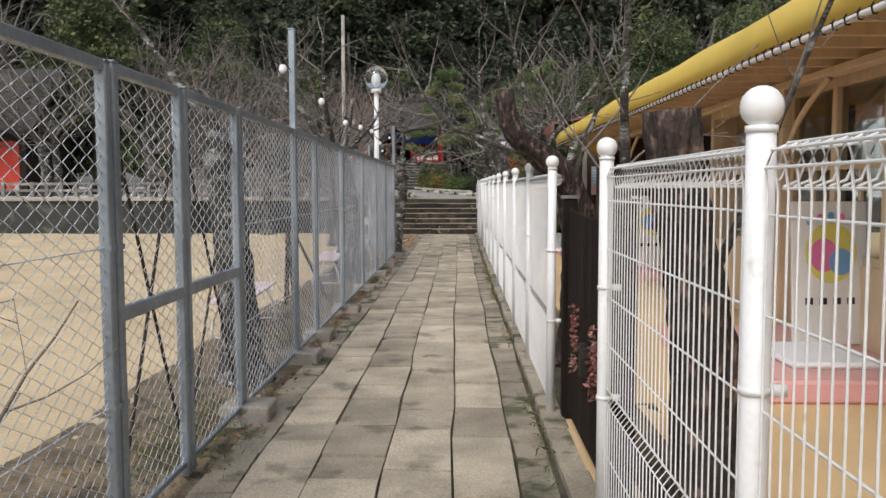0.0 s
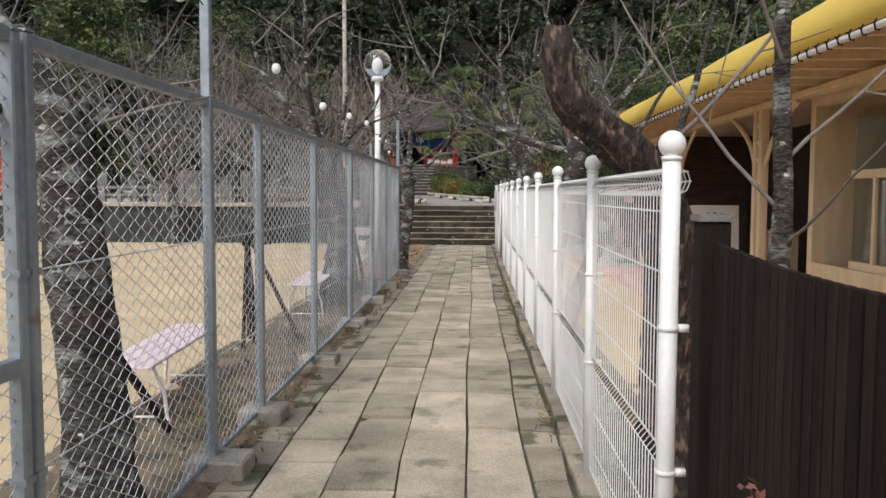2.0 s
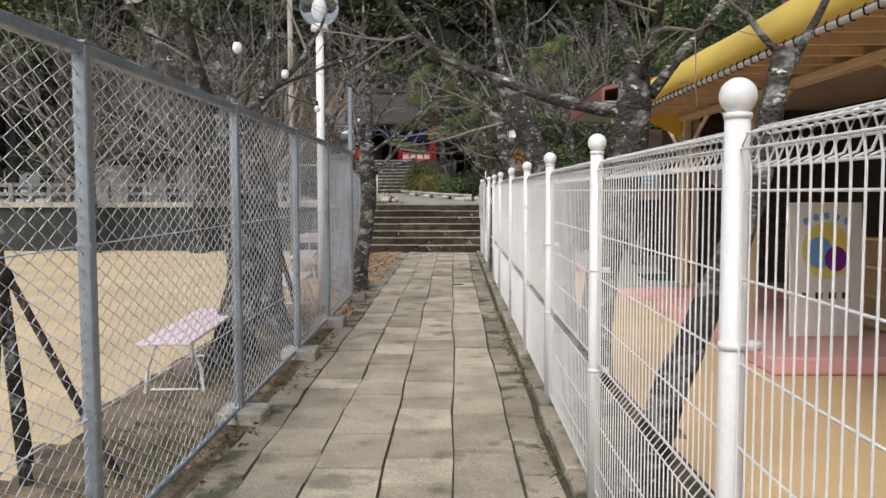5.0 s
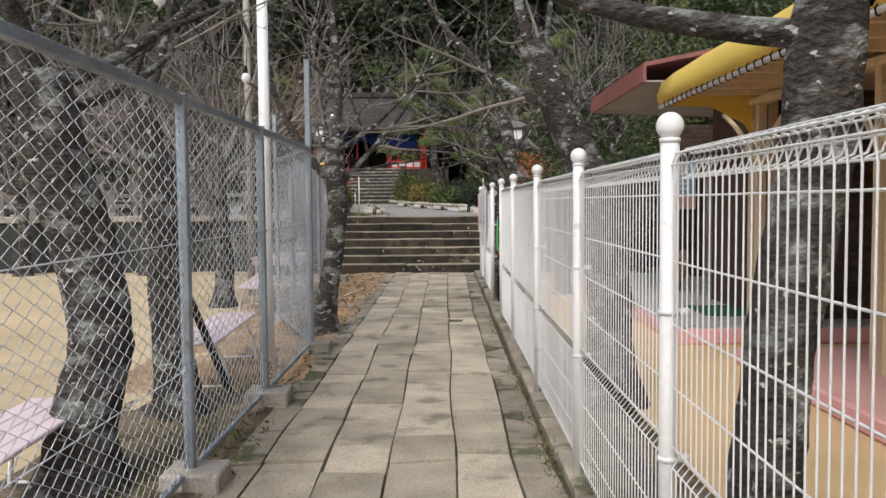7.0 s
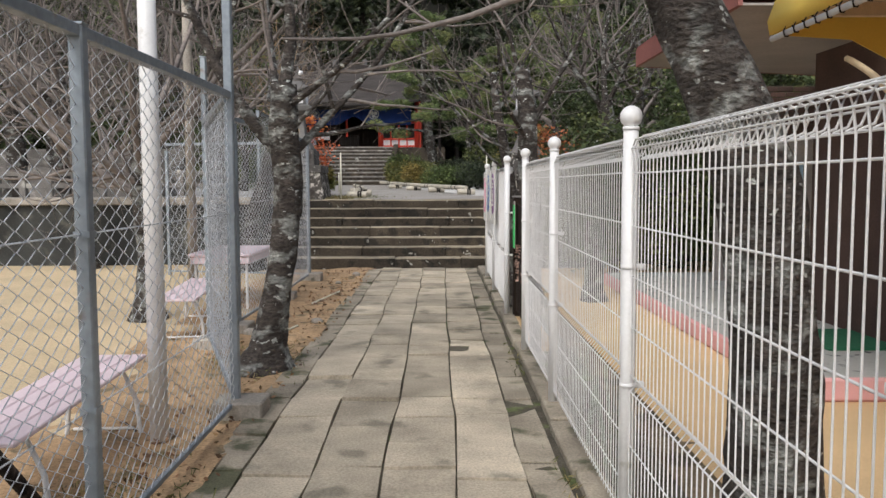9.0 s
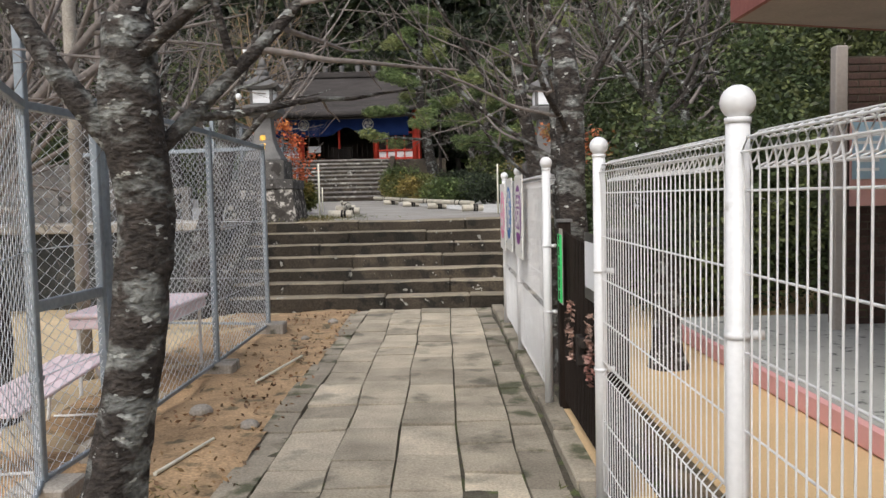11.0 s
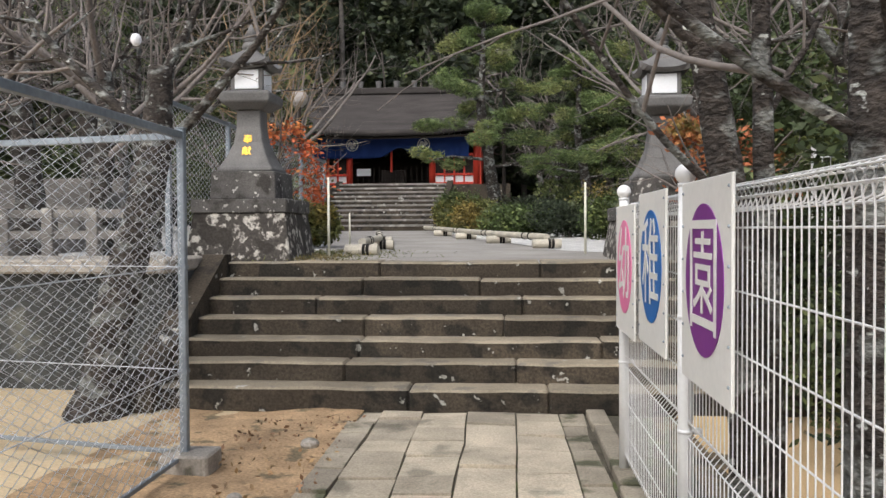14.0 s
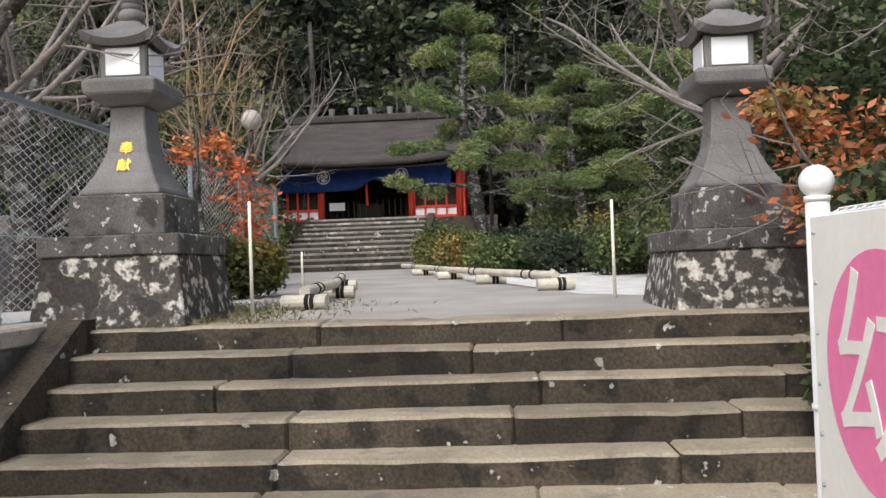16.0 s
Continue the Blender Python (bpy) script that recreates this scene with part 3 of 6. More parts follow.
cherry([(1.5, 8.15, -0.05, 0.19), (1.52, 8.15, 0.6, 0.165), (1.5, 8.1, 1.2, 0.15), (1.4, 8.0, 1.58, 0.125), (1.2, 7.88, 1.78, 0.105), (1.0, 7.78, 1.9, 0.095), (0.87, 7.7, 2.0, 0.085), (0.81, 7.66, 2.16, 0.08), (0.82, 7.65, 2.36, 0.06)],
       [((1.42, 8.02, 1.52), (0.3, 0.5, 0.9), 0.045, 1.7), ((0.85, 7.68, 2.06), (-0.5, 0.1, 0.55), 0.08, 0.24)], 16, "broken leaning cherry trunk with split dark bark", mat=M_DEADWOOD, group="")
cherry([(1.51, 4.23, -0.05, 0.2), (1.49, 4.23, 0.5, 0.15), (1.41, 4.18, 1.1, 0.12), (1.31, 4.18, 1.6, 0.10), (1.29, 4.18, 1.86, 0.105)],
       [((1.49, 4.23, 1.2), (0.42, 0.25, 0.8), 0.035, 2.0)], 17, "old cherry trunk sawn off above the fence", mat=M_DEADWOOD, group="")
cherry([(1.66, 7.1, -0.05, 0.06), (1.66, 7.1, 0.8, 0.045), (1.7, 7.1, 1.5, 0.04), (1.68, 7.12, 2.2, 0.032), (1.72, 7.15, 3.0, 0.02)],
       [((1.68, 7.1, 1.5), (-0.55, 0.2, 0.6), 0.016, 1.5), ((1.7, 7.1, 1.7), (0.6, 0.2, 0.6), 0.016, 1.5), ((1.68, 7.1, 2.1), (-0.5, -0.4, 0.8), 0.014, 1.6), ((1.7, 7.13, 2.8), (0.2, 0.3, 1), 0.016, 1.6), ((1.7, 7.1, 1.35), (0.3, -0.8, 0.4), 0.012, 1.1)], 18, "slender bare cherry tree with thin upright limbs")
cherry([(1.36, 13.65, -0.05, 0.14), (1.38, 13.65, 0.5, 0.115), (1.44, 13.7, 1.0, 0.11), (1.62, 13.85, 1.6, 0.12), (1.68, 13.9, 2.05, 0.13), (1.7, 13.9, 2.4, 0.10)],
       [((1.7, 13.85, 2.05), (-0.9, 0.55, 0.22), 0.09, 3.2), ((1.75, 13.9, 2.3), (-0.4, 0.2, 1), 0.07, 2.4), ((1.8, 13.9, 2.2), (0.8, 0.2, 0.8), 0.07, 2.4), ((1.72, 13.85, 2.3), (-0.1, -0.8, 0.7), 0.05, 2.2)], 19, LABEL_CHERRY)
cherry([(1.6, 17.15, -0.05, 0.2), (1.58, 17.15, 0.8, 0.16), (1.5, 17.15, 1.5, 0.15), (1.25, 17.2, 2.1, 0.13), (1.0, 17.25, 2.7, 0.10)],
       [((1.2, 17.2, 2.2), (-0.8, 0.5, 0.3), 0.06, 2.4), ((1.0, 17.25, 2.65), (-0.2, 0.2, 1), 0.07, 2.2), ((1.05, 17.25, 2.5), (0.3, 0.8, 0.7), 0.05, 2.0)], 20, LABEL_CHERRY)
cherry([(1.4, 24.2, -0.05, 0.17), (1.4, 24.2, 0.8, 0.13), (1.38, 24.2, 1.6, 0.12), (1.4, 24.25, 2.3, 0.11), (1.32, 24.3, 2.9, 0.09)],
       [((1.38, 24.2, 1.75), (-0.9, -0.1, 0.55), 0.036, 2.6), ((1.4, 24.2, 2.2), (0.5, 0.2, 0.8), 0.06, 2.4), ((1.32, 24.3, 2.8), (-0.5, -0.2, 0.9), 0.05, 2.4), ((1.4, 24.2, 2.0), (-0.5, -0.8, 0.6), 0.045, 2.4)], 21, LABEL_CHERRY)
cherry([(1.3, 11.9, -0.05, 0.10), (1.42, 11.9, 0.5, 0.08), (1.7, 11.9, 1.13, 0.07), (1.86, 11.9, 1.6, 0.065), (2.0, 12.0, 2.2, 0.05)],
       [((1.95, 11.95, 2.0), (0.5, 0.3, 0.9), 0.04, 1.8), ((2.0, 12.0, 2.15), (-0.5, 0.4, 0.8), 0.03, 1.6)], 24, "leaning bare cherry trunk behind the white fence")
cherry([(1.36, 25.32, -0.05, 0.12), (1.32, 25.32, 0.9, 0.085), (1.27, 25.32, 1.5, 0.075), (1.2, 25.32, 1.9, 0.07), (1.1, 25.3, 2.4, 0.06), (1.02, 25.3, 3.0, 0.045)],
       [((1.25, 25.32, 1.62), (-0.7, -0.4, 0.75), 0.03, 2.2), ((1.13, 25.3, 2.25), (-0.7, -0.3, 0.6), 0.04, 2.2), ((1.1, 25.3, 2.5), (0.5, 0.4, 0.8), 0.04, 1.6)], 22, LABEL_CHERRY)
cherry([(1.5, 25.6, -0.05, 0.08), (1.49, 25.6, 1.0, 0.05), (1.45, 25.58, 1.9, 0.045), (1.42, 25.55, 2.8, 0.035)],
       [((1.45, 25.58, 2.0), (0.5, 0.3, 0.8), 0.03, 1.6), ((1.43, 25.55, 2.6), (-0.4, 0.5, 0.9), 0.03, 1.6)], 23, "slender bare cherry stem behind the name boards")
for i, (x, y, s) in enumerate(((-6.5, 33, 1.2), (-9, 32, 1.2), (-12, 33.5, 1.3), (-15.5, 32, 1.2), (-5.2, 34, 1.1), (3.4, 29.3, 1.0), (-7.6, 37, 1.4), (-19, 33, 1.3), (-10.5, 38, 1.4))):
    z = TOP_Z if y > 29 else 0
    cherry([(x, y, z - 0.05, 0.2 * s), (x + 0.1, y, z + 0.8, 0.16 * s), (x - 0.05, y, z + 1.8 * s, 0.14 * s)],
           [((x, y, z + 1.3 * s), (0.9, 0.2, 0.7), 0.09, 2.8), ((x, y, z + 1.6 * s), (-0.8, -0.2, 0.8), 0.09, 2.8), ((x - 0.05, y, z + 1.75 * s), (0.1, 0.5, 1), 0.1, 3.0), ((x - 0.05, y, z + 1.7 * s), (0.3, -0.7, 0.8), 0.08, 2.6)],
           40 + i, "bare winter cherry tree beyond the fence", reach=s, group="bare cherry trees beyond")

# ---- evergreens, shrubs and the wooded hill ----
def leafy(name, label, category, x, y, z, clumps, count, mat, size, seed, trunk=None, group="", slim=0.5, spread=0.12, trunk_mat=None):
    rng = np.random.default_rng(seed)
    t = thing(name, label, category, group, (x, y, z))
    if trunk:
        part("trunk", trunk_mesh("trunk", [(x + a, y + b, z + c, r) for a, b, c, r in trunk], trunk_mat or M_TRUNKF, 9, seed), None, t)
    pts = blob_points(rng, count, [(x + a, y + b, z + c, r1, r2, r3) for a, b, c, r1, r2, r3 in clumps], spread)
    part("crown", leaves("crown", pts, mat, size, rng, slim=slim), None, t)
    return t


def round_clumps(rng, n, rad, height, low):
    out = []
    for _ in range(n):
        a, u = rng.uniform(0, 6.28), rng.uniform(0, 1)
        h = low + (height - low) * u
        rr = rad * (1 - 0.55 * u) * rng.uniform(0.3, 1)
        s = rad * rng.uniform(0.28, 0.5)
        out.append((rr * math.cos(a), rr * math.sin(a), h, s, s, s * 0.75))
    return out


def hill_z(x, y):
    return max(0.0, (y - 66)) * 0.75 + 1.0 + max(0, abs(x + 4) - 14) * 0.30


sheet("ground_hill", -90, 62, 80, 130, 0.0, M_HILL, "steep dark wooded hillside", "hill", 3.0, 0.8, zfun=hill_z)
protos = []
for k in range(4):
    rng = np.random.default_rng(60 + k)
    tall = (9.0, 11.0, 8.0, 12.0)[k]
    rad = (2.6, 2.4, 3.0, 2.8)[k]
    t = leafy("evergreen_tree", "dark evergreen tree on the wooded hillside", "tree", 0, 0, 0, round_clumps(rng, 16, rad, tall, tall * 0.38), 3800, (M_LEAF_DARK, M_LEAF_DARK, M_LEAF_MID, M_LEAF_DARK)[k], 0.26, 70 + k,
              trunk=[(0, 0, -0.5, 0.22), (0.1, 0, tall * 0.4, 0.17), (0, 0.1, tall * 0.85, 0.08)], group="hillside trees")
    protos.append(t)
rng = np.random.default_rng(5)
spots = []
for row, y in enumerate((63, 66.5, 70, 74, 78, 83, 88)):
    for x in np.arange(-52, 46, 4.4):
        spots.append((x + rng.uniform(-1.6, 1.6), y + rng.uniform(-1.3, 1.3)))
for i, (x, y) in enumerate(spots):
    m = pose(x, y, hill_z(x, y) - 0.6, 0, 0, rng.uniform(0, 360)) @ Matrix.Scale(rng.uniform(0.8, 1.3), 4)
    if i < 4:
        protos[i].matrix_basis = m
    else:
        c = copy_thing(protos[int(rng.integers(4))], m)
        c.matrix_basis = m
M_LEAF_FINE = leaf_material("small glossy leaves", (0.07, 0.095, 0.04), tint=(0.14, 0.16, 0.06))
rng = np.random.default_rng(64)
fine_tree = leafy("evergreen_tree", "broad evergreen tree with small glossy leaves", "tree", 0, 0, 0, round_clumps(rng, 26, 2.6, 7.5, 1.6), 26000, M_LEAF_FINE, 0.09, 74,
                  trunk=[(0, 0, -0.5, 0.2), (0.1, 0, 3.2, 0.15), (0, 0.1, 6.2, 0.06)], group="evergreens beside the court")
fine_tree.matrix_basis = pose(9.5, 36.5, TOP_Z - 0.3)
near = [(-13, 46, 1.2, 2), (-17, 40, 1.3, 0), (-22, 48, 1.3, 3), (-9, 52, 0.9, 1), (-27, 38, 1.2, 0), (4.2, 52, 0.9, 2), (7, 48, 0.9, 2), (11, 44, 1.1, 0), (9, 55, 1.1, 3), (15, 40, 1.2, 1), (6.8, 31.5, 0.62, 2), (5.6, 35, 0.7, 0), (4.6, 28.6, 0.5, 2), (8.5, 28.5, 0.7, 0), (4.2, 38, 0.6, 0), (12, 33, 0.9, 3), (-33, 45, 1.3, 1), (-12, 56, 1.2, 0), (-20, 56, 1.2, 1), (3, 59, 1.1, 3), (-7.5, 44, 0.62, 2)]
for x, y, s, k in near:
    z = TOP_Z + plaza_z(x, y) if y > 30.6 else 0.0
    m = pose(x, y, z - 0.4, 0, 0, 37 * x) @ Matrix.Scale(s, 4)
    c = copy_thing(fine_tree if y < 53 else protos[k], m)
    c.matrix_basis = m
    tagged(c, "broad evergreen tree with glossy green leaves", "tree", "evergreens beside the court")


def pine(x, y, z, h, seed, label):
    """A garden pine: dark leaning trunk and flat pads of needles."""
    rng = np.random.default_rng(seed)
    t = thing("pine_tree", label, "tree", "", (x, y, z))
    part("trunk", trunk_mesh("trunk", [(x + 0.45, y, z - 0.05, 0.2), (x + 0.2, y, z + h * 0.25, 0.17), (x - 0.1, y, z + h * 0.55, 0.13), (x, y, z + h * 0.95, 0.05)], M_BARK, 10, seed), None, t)
    lines, pts = [], []
    for i in range(17):
        u = 0.3 + 0.7 * i / 16
        a = i * 2.4
        reach = (1.25 - u) * h * 0.42 * rng.uniform(0.7, 1.1)
        p = Vector((x - 0.1 * u, y, z + h * u * 0.95))
        e = p + Vector((math.cos(a) * reach, math.sin(a) * reach, 0.1))
        lines.append([(tuple(p), 0.05), (tuple((p + e) / 2 + Vector((0, 0, 0.12))), 0.035), (tuple(e), 0.015)])
        for f in (0.55, 0.85, 1.05):
            q = p.lerp(e, f) + Vector(rng.normal(0, 0.12, 3))
            pts.append((q.x, q.y, q.z + 0.12, 0.42 * h / 7, 0.42 * h / 7, 0.2 * h / 7))
    for line in lines:
        part("limb", tubes("limb", [line], M_BARK, 6), None, t)
    part("crown", leaves("crown", blob_points(rng, 24000, pts, 0.1), M_LEAF_PINE, 0.09, rng, slim=0.12), None, t)


def court_z(x, y):
    return TOP_Z - 0.03 + plaza_z(x, y)


pine(-0.25, 45, court_z(0, 45), 6.4, 81, "tall dark garden pine beside the court")
pine(4.4, 41, court_z(0, 41), 6.2, 82, "bright green spreading garden pine")
pine(2.9, 50, court_z(0, 50), 6.0, 83, "green garden pine behind the court")

shrubs = [(-3.55, 36.4, 0.7, 0.85, M_LEAF_SHRUB), (-2.95, 35.0, 0.55, 0.8, M_LEAF_SHRUB), (-4.3, 38.4, 0.9, 1.3, M_LEAF_MID), (-5.1, 41.0, 0.9, 1.2, M_LEAF_MID), (-1.2, 47.3, 0.7, 1.0, M_LEAF_SHRUB), (-0.9, 45.6, 0.8, 1.0, M_LEAF_SHRUB), (-0.5, 43.2, 0.8, 0.9, M_LEAF_SHRUB),
          (0.6, 41.2, 1.0, 0.8, M_LEAF_MID), (1.8, 40.6, 1.0, 0.85, M_LEAF_DARK), (2.8, 39.0, 0.9, 0.9, M_LEAF_MID), (3.9, 37.5, 0.9, 1.0, M_LEAF_MID), (3.2, 43.0, 1.3, 1.3, M_LEAF_SHRUB), (-4.4, 37.0, 0.9, 1.3, M_LEAF_DARK), (1.0, 44.5, 1.2, 1.1, M_LEAF_DARK), (-5.6, 42, 1.4, 1.6, M_LEAF_MID), (3.0, 33.6, 0.6, 0.7, M_LEAF_MID), (5.0, 33.5, 1.0, 1.4, M_LEAF_DARK), (-6.9, 48, 1.2, 1.6, M_LEAF_SHRUB), (-1.3, 50, 0.9, 1.4, M_LEAF_MID)]
for i, (x, y, r, h, mat) in enumerate(shrubs):
    rng = np.random.default_rng(200 + i)
    cl = [(rng.uniform(-.5, .5) * r, rng.uniform(-.5, .5) * r, h * rng.uniform(0.35, 0.62), r * 0.6, r * 0.6, h * 0.42) for _ in range(7)]
    leafy("shrub", "rounded clipped evergreen shrub" if mat is not M_LEAF_SHRUB else "rounded shrub turning yellow green", "shrub", x, y, court_z(x, y), cl, 5200, mat, 0.05, 300 + i, group="shrubs round the court",
          trunk=[(0, 0, -0.02, 0.04), (0, 0, h * 0.4, 0.02)])

# ---- shrine hall ----
SX, SY = -4.45, 56.0
STX = -4.15
SZ = 3.35
hall = thing("shrine_hall", "vermilion shrine hall with a dark bark roof and navy curtain", "shrine", "", (SX, SY, SZ))


def roof_mesh(half, depth, y0, z_eave, z_ridge, thick, flare=0.35):
    """A curved hipped gable roof; its eaves sweep up at the ends."""
    bm = bmesh.new()
    nx, ny = 24, 14
    grid = []
    for j in range(ny + 1):
        v = j / ny
        row = []
        for i in range(nx + 1):
            u = -1 + 2 * i / nx
            s = 1 - abs(2 * v - 1)
            w = half * (1 - 0.16 * s)
            z = z_eave + (z_ridge - z_eave) * (s ** 1.45) + flare * (abs(u) ** 3) * (1 - s)
            row.append(bm.verts.new((SX + u * w, y0 + depth * v, z)))
        grid.append(row)
    for j in range(ny):
        for i in range(nx):
            bm.faces.new((grid[j][i], grid[j][i + 1], grid[j + 1][i + 1], grid[j + 1][i]))
    thicken(bm, thick)
    return bm


part("roof", roof_mesh(4.1, 7.0, SY - 1.5, 5.5, 7.6, 0.22), M_ROOF, hall, "thick dark bark roof", smooth=True)
part("lower_roof", roof_mesh(3.8, 2.2, SY - 1.2, 5.3, 5.5, 0.1, 0.12), M_ROOF, hall, smooth=True)
ridge = boxed(SX - 3.3, SY + 1.8, 7.5, SX + 3.3, SY + 2.2, 7.8, bevel=0.04)
part("ridge", ridge, M_ROOF, hall)
for i in range(7):
    part("ridge_knob", rod(bmesh.new(), (SX - 2.4 + 0.8 * i, SY + 2.0, 7.78), (SX - 2.4 + 0.8 * i, SY + 2.0, 8.1), 0.1, 0.14, 10), M_STONE, hall)
part("back_wall", boxed(SX - 3.7, SY + 3.4, SZ, SX + 3.7, SY + 3.6, 6.0), M_DARKIN, hall)
for s in (-1, 1):
    part("side_wall", boxed(SX + s * 3.7 - 0.1, SY, SZ, SX + s * 3.7 + 0.1, SY + 3.6, 6.0), M_RED, hall)
part("floor", boxed(SX - 3.9, SY - 0.5, SZ - 0.25, SX + 3.9, SY + 3.6, SZ), M_STONE, hall)
for x in (-3.6, -1.75, 1.75, 3.6):
    part("pillar", rod(bmesh.new(), (SX + x, SY, SZ), (SX + x, SY, 5.7), 0.13, sides=14), M_RED, hall, smooth=True)
for x0, x1 in ((-3.5, -1.85), (1.85, 3.5)):
    part("panel_wall", boxed(SX + x0, SY + 0.05, SZ, SX + x1, SY + 0.12, SZ + 0.42), M_PAPER, hall)
    for z in (SZ + 0.05, SZ + 0.42, SZ + 1.25):
        part("rail", boxed(SX + x0, SY - 0.02, z, SX + x1, SY + 0.1, z + 0.09, bevel=0.01), M_RED, hall)
    for i in range(5):
        x = x0 + (x1 - x0) * i / 4
        part("mullion", boxed(SX + x - 0.035, SY - 0.03, SZ, SX + x + 0.035, SY + 0.09, SZ + 1.3), M_RED, hall)
    part("lattice", boxed(SX + x0, SY + 0.11, SZ + 0.5, SX + x1, SY + 0.14, SZ + 1.3), M_DARKIN, hall)
for i in range(14):
    x = -1.5 + 3.0 * i / 13
    part("railing_bar", boxed(SX + x - 0.02, SY + 0.5, SZ, SX + x + 0.02, SY + 0.54, SZ + 0.85), M_DARKIN, hall)
part("notice", boxed(SX - 1.5, SY + 0.3, SZ + 0.45, SX - 0.9, SY + 0.33, SZ + 0.75), M_PAPER, hall)
part("offering_box", boxed(SX - 0.5, SY + 0.6, SZ, SX + 0.5, SY + 1.1, SZ + 0.7, bevel=0.02), M_DARKIN, hall)
part("bell_rope", rod(bmesh.new(), (SX, SY + 0.2, SZ + 0.6), (SX, SY + 0.2, 5.5), 0.05), M_RED, hall)

# the curtain hangs in soft folds, drawn up in the middle
bm = bmesh.new()
rows = []
for j in range(9):
    row = []
    for i in range(91):
        u = -1 + 2 * i / 90
        drop = 0.92 - 0.42 * math.exp(-((u - 0.12) / 0.16) ** 2)
        z = 5.42 - drop * j / 8
        y = SY - 0.22 + 0.03 * math.sin(u * 40) * j / 8
        row.append(bm.verts.new((SX + u * 3.3, y, z)))
    rows.append(row)
for j in range(8):
    for i in range(90):
        bm.faces.new((rows[j][i], rows[j][i + 1], rows[j + 1][i + 1], rows[j + 1][i]))
thicken(bm, 0.008)
curtain = part("curtain", bm, M_NAVY, hall, "navy curtain with white crests", smooth=True)
for cx in (-1.58, 1.42):
    bm = bmesh.new()
    for a0 in range(40):
        a, b = 2 * math.pi * a0 / 40, 2 * math.pi * (a0 + 1) / 40
        bm.faces.new([bm.verts.new((SX + cx + r * math.cos(t), SY - 0.27, 5.05 + r * math.sin(t))) for r, t in ((0.22, a), (0.26, a), (0.26, b), (0.22, b))])
    for k in range(3):
        a = 2 * math.pi * k / 3 + 0.4
        cxk, czk = cx + 0.1 * math.cos(a), 5.05 + 0.1 * math.sin(a)
        bm.faces.new([bm.verts.new((SX + cxk + 0.085 * math.cos(t), SY - 0.272, czk + 0.085 * math.sin(t))) for t in np.linspace(0, 6.28, 17)[:-1]])
        bm.faces.new([bm.verts.new((SX + cx + 0.19 * math.cos(t) * s, SY - 0.271, 5.05 + 0.19 * math.sin(t) * s)) for t, s in ((a + 0.2, 0.8), (a + 0.7, 1), (a + 1.2, 1), (a + 0.9, 0.75))])
    part("crest", bm, M_PAPER, curtain, "round white crest")
for i in range(28):
    part("hanging_tie", boxed(SX - 3.2 + i * 0.236, SY - 0.26, 5.40, SX - 3.17 + i * 0.236, SY - 0.23, 5.5), M_PAPER, curtain)

# stairs up to the hall
stair = thing("shrine_stairs", "long flight of grey stone steps up to the shrine", "steps", "", (STX, 48, 1.5), kind="structure")
N2 = 10
for i in range(N2):
    y0, z0 = 48.6 + 0.62 * i, 1.5 + 0.185 * i
    bm = boxed(STX - 2.15, y0, z0 - 0.3, STX + 2.15, y0 + 0.66, z0 + 0.185, bevel=0.02)
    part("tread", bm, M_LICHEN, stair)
    # dark strip on the riser: the shade line under the nosing, painted in
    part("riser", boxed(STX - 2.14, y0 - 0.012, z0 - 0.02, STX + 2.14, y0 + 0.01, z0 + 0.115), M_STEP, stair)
part("landing", boxed(SX - 5, 54.75, 1.2, SX + 5, 64, SZ - 0.02), M_STEP, stair)
for s in (-1, 1):
    bm = bmesh.new()
    for (a, b) in (((48.4, 1.3), (55, 3.2)),):
        x = STX + s * 2.27
        v = [bm.verts.new((x + dx, y, z)) for dx in (-0.12, 0.12) for y, z in ((a[0], a[1]), (b[0], b[1]), (b[0], b[1] + 0.3), (a[0], a[1] + 0.3))]
        bm.faces.new(v[:4]), bm.faces.new(v[4:])
        for k in range(4):
            bm.faces.new((v[k], v[(k + 1) % 4], v[4 + (k + 1) % 4], v[4 + k]))
    bmesh.ops.recalc_face_normals(bm, faces=bm.faces[:])
    part("side_stone", bm, M_STEP, stair)

# ---- court ----
bm = bmesh.new()
left, right = [], []
for i in range(21):
    u = i / 20
    y = TOP_Y + 0.3 + (48.5 - TOP_Y) * u
    cx = -0.35 + (STX + 0.35) * u ** 1.15
    half = 2.0 - 0.2 * math.sin(math.pi * u) + (0.6 if u < 0.15 else 0)
    left.append(bm.verts.new((cx - half + 0.25, y, court_z(0, y) + 0.012)))
    right.append(bm.verts.new((cx + half, y, court_z(0, y) + 0.012)))
for i in range(20):
    bm.faces.new((left[i], right[i], right[i + 1], left[i + 1]))
part("ground_walk", bm, M_ASPH, None, "pale worn asphalt walk to the shrine", category="path", kind="structure")


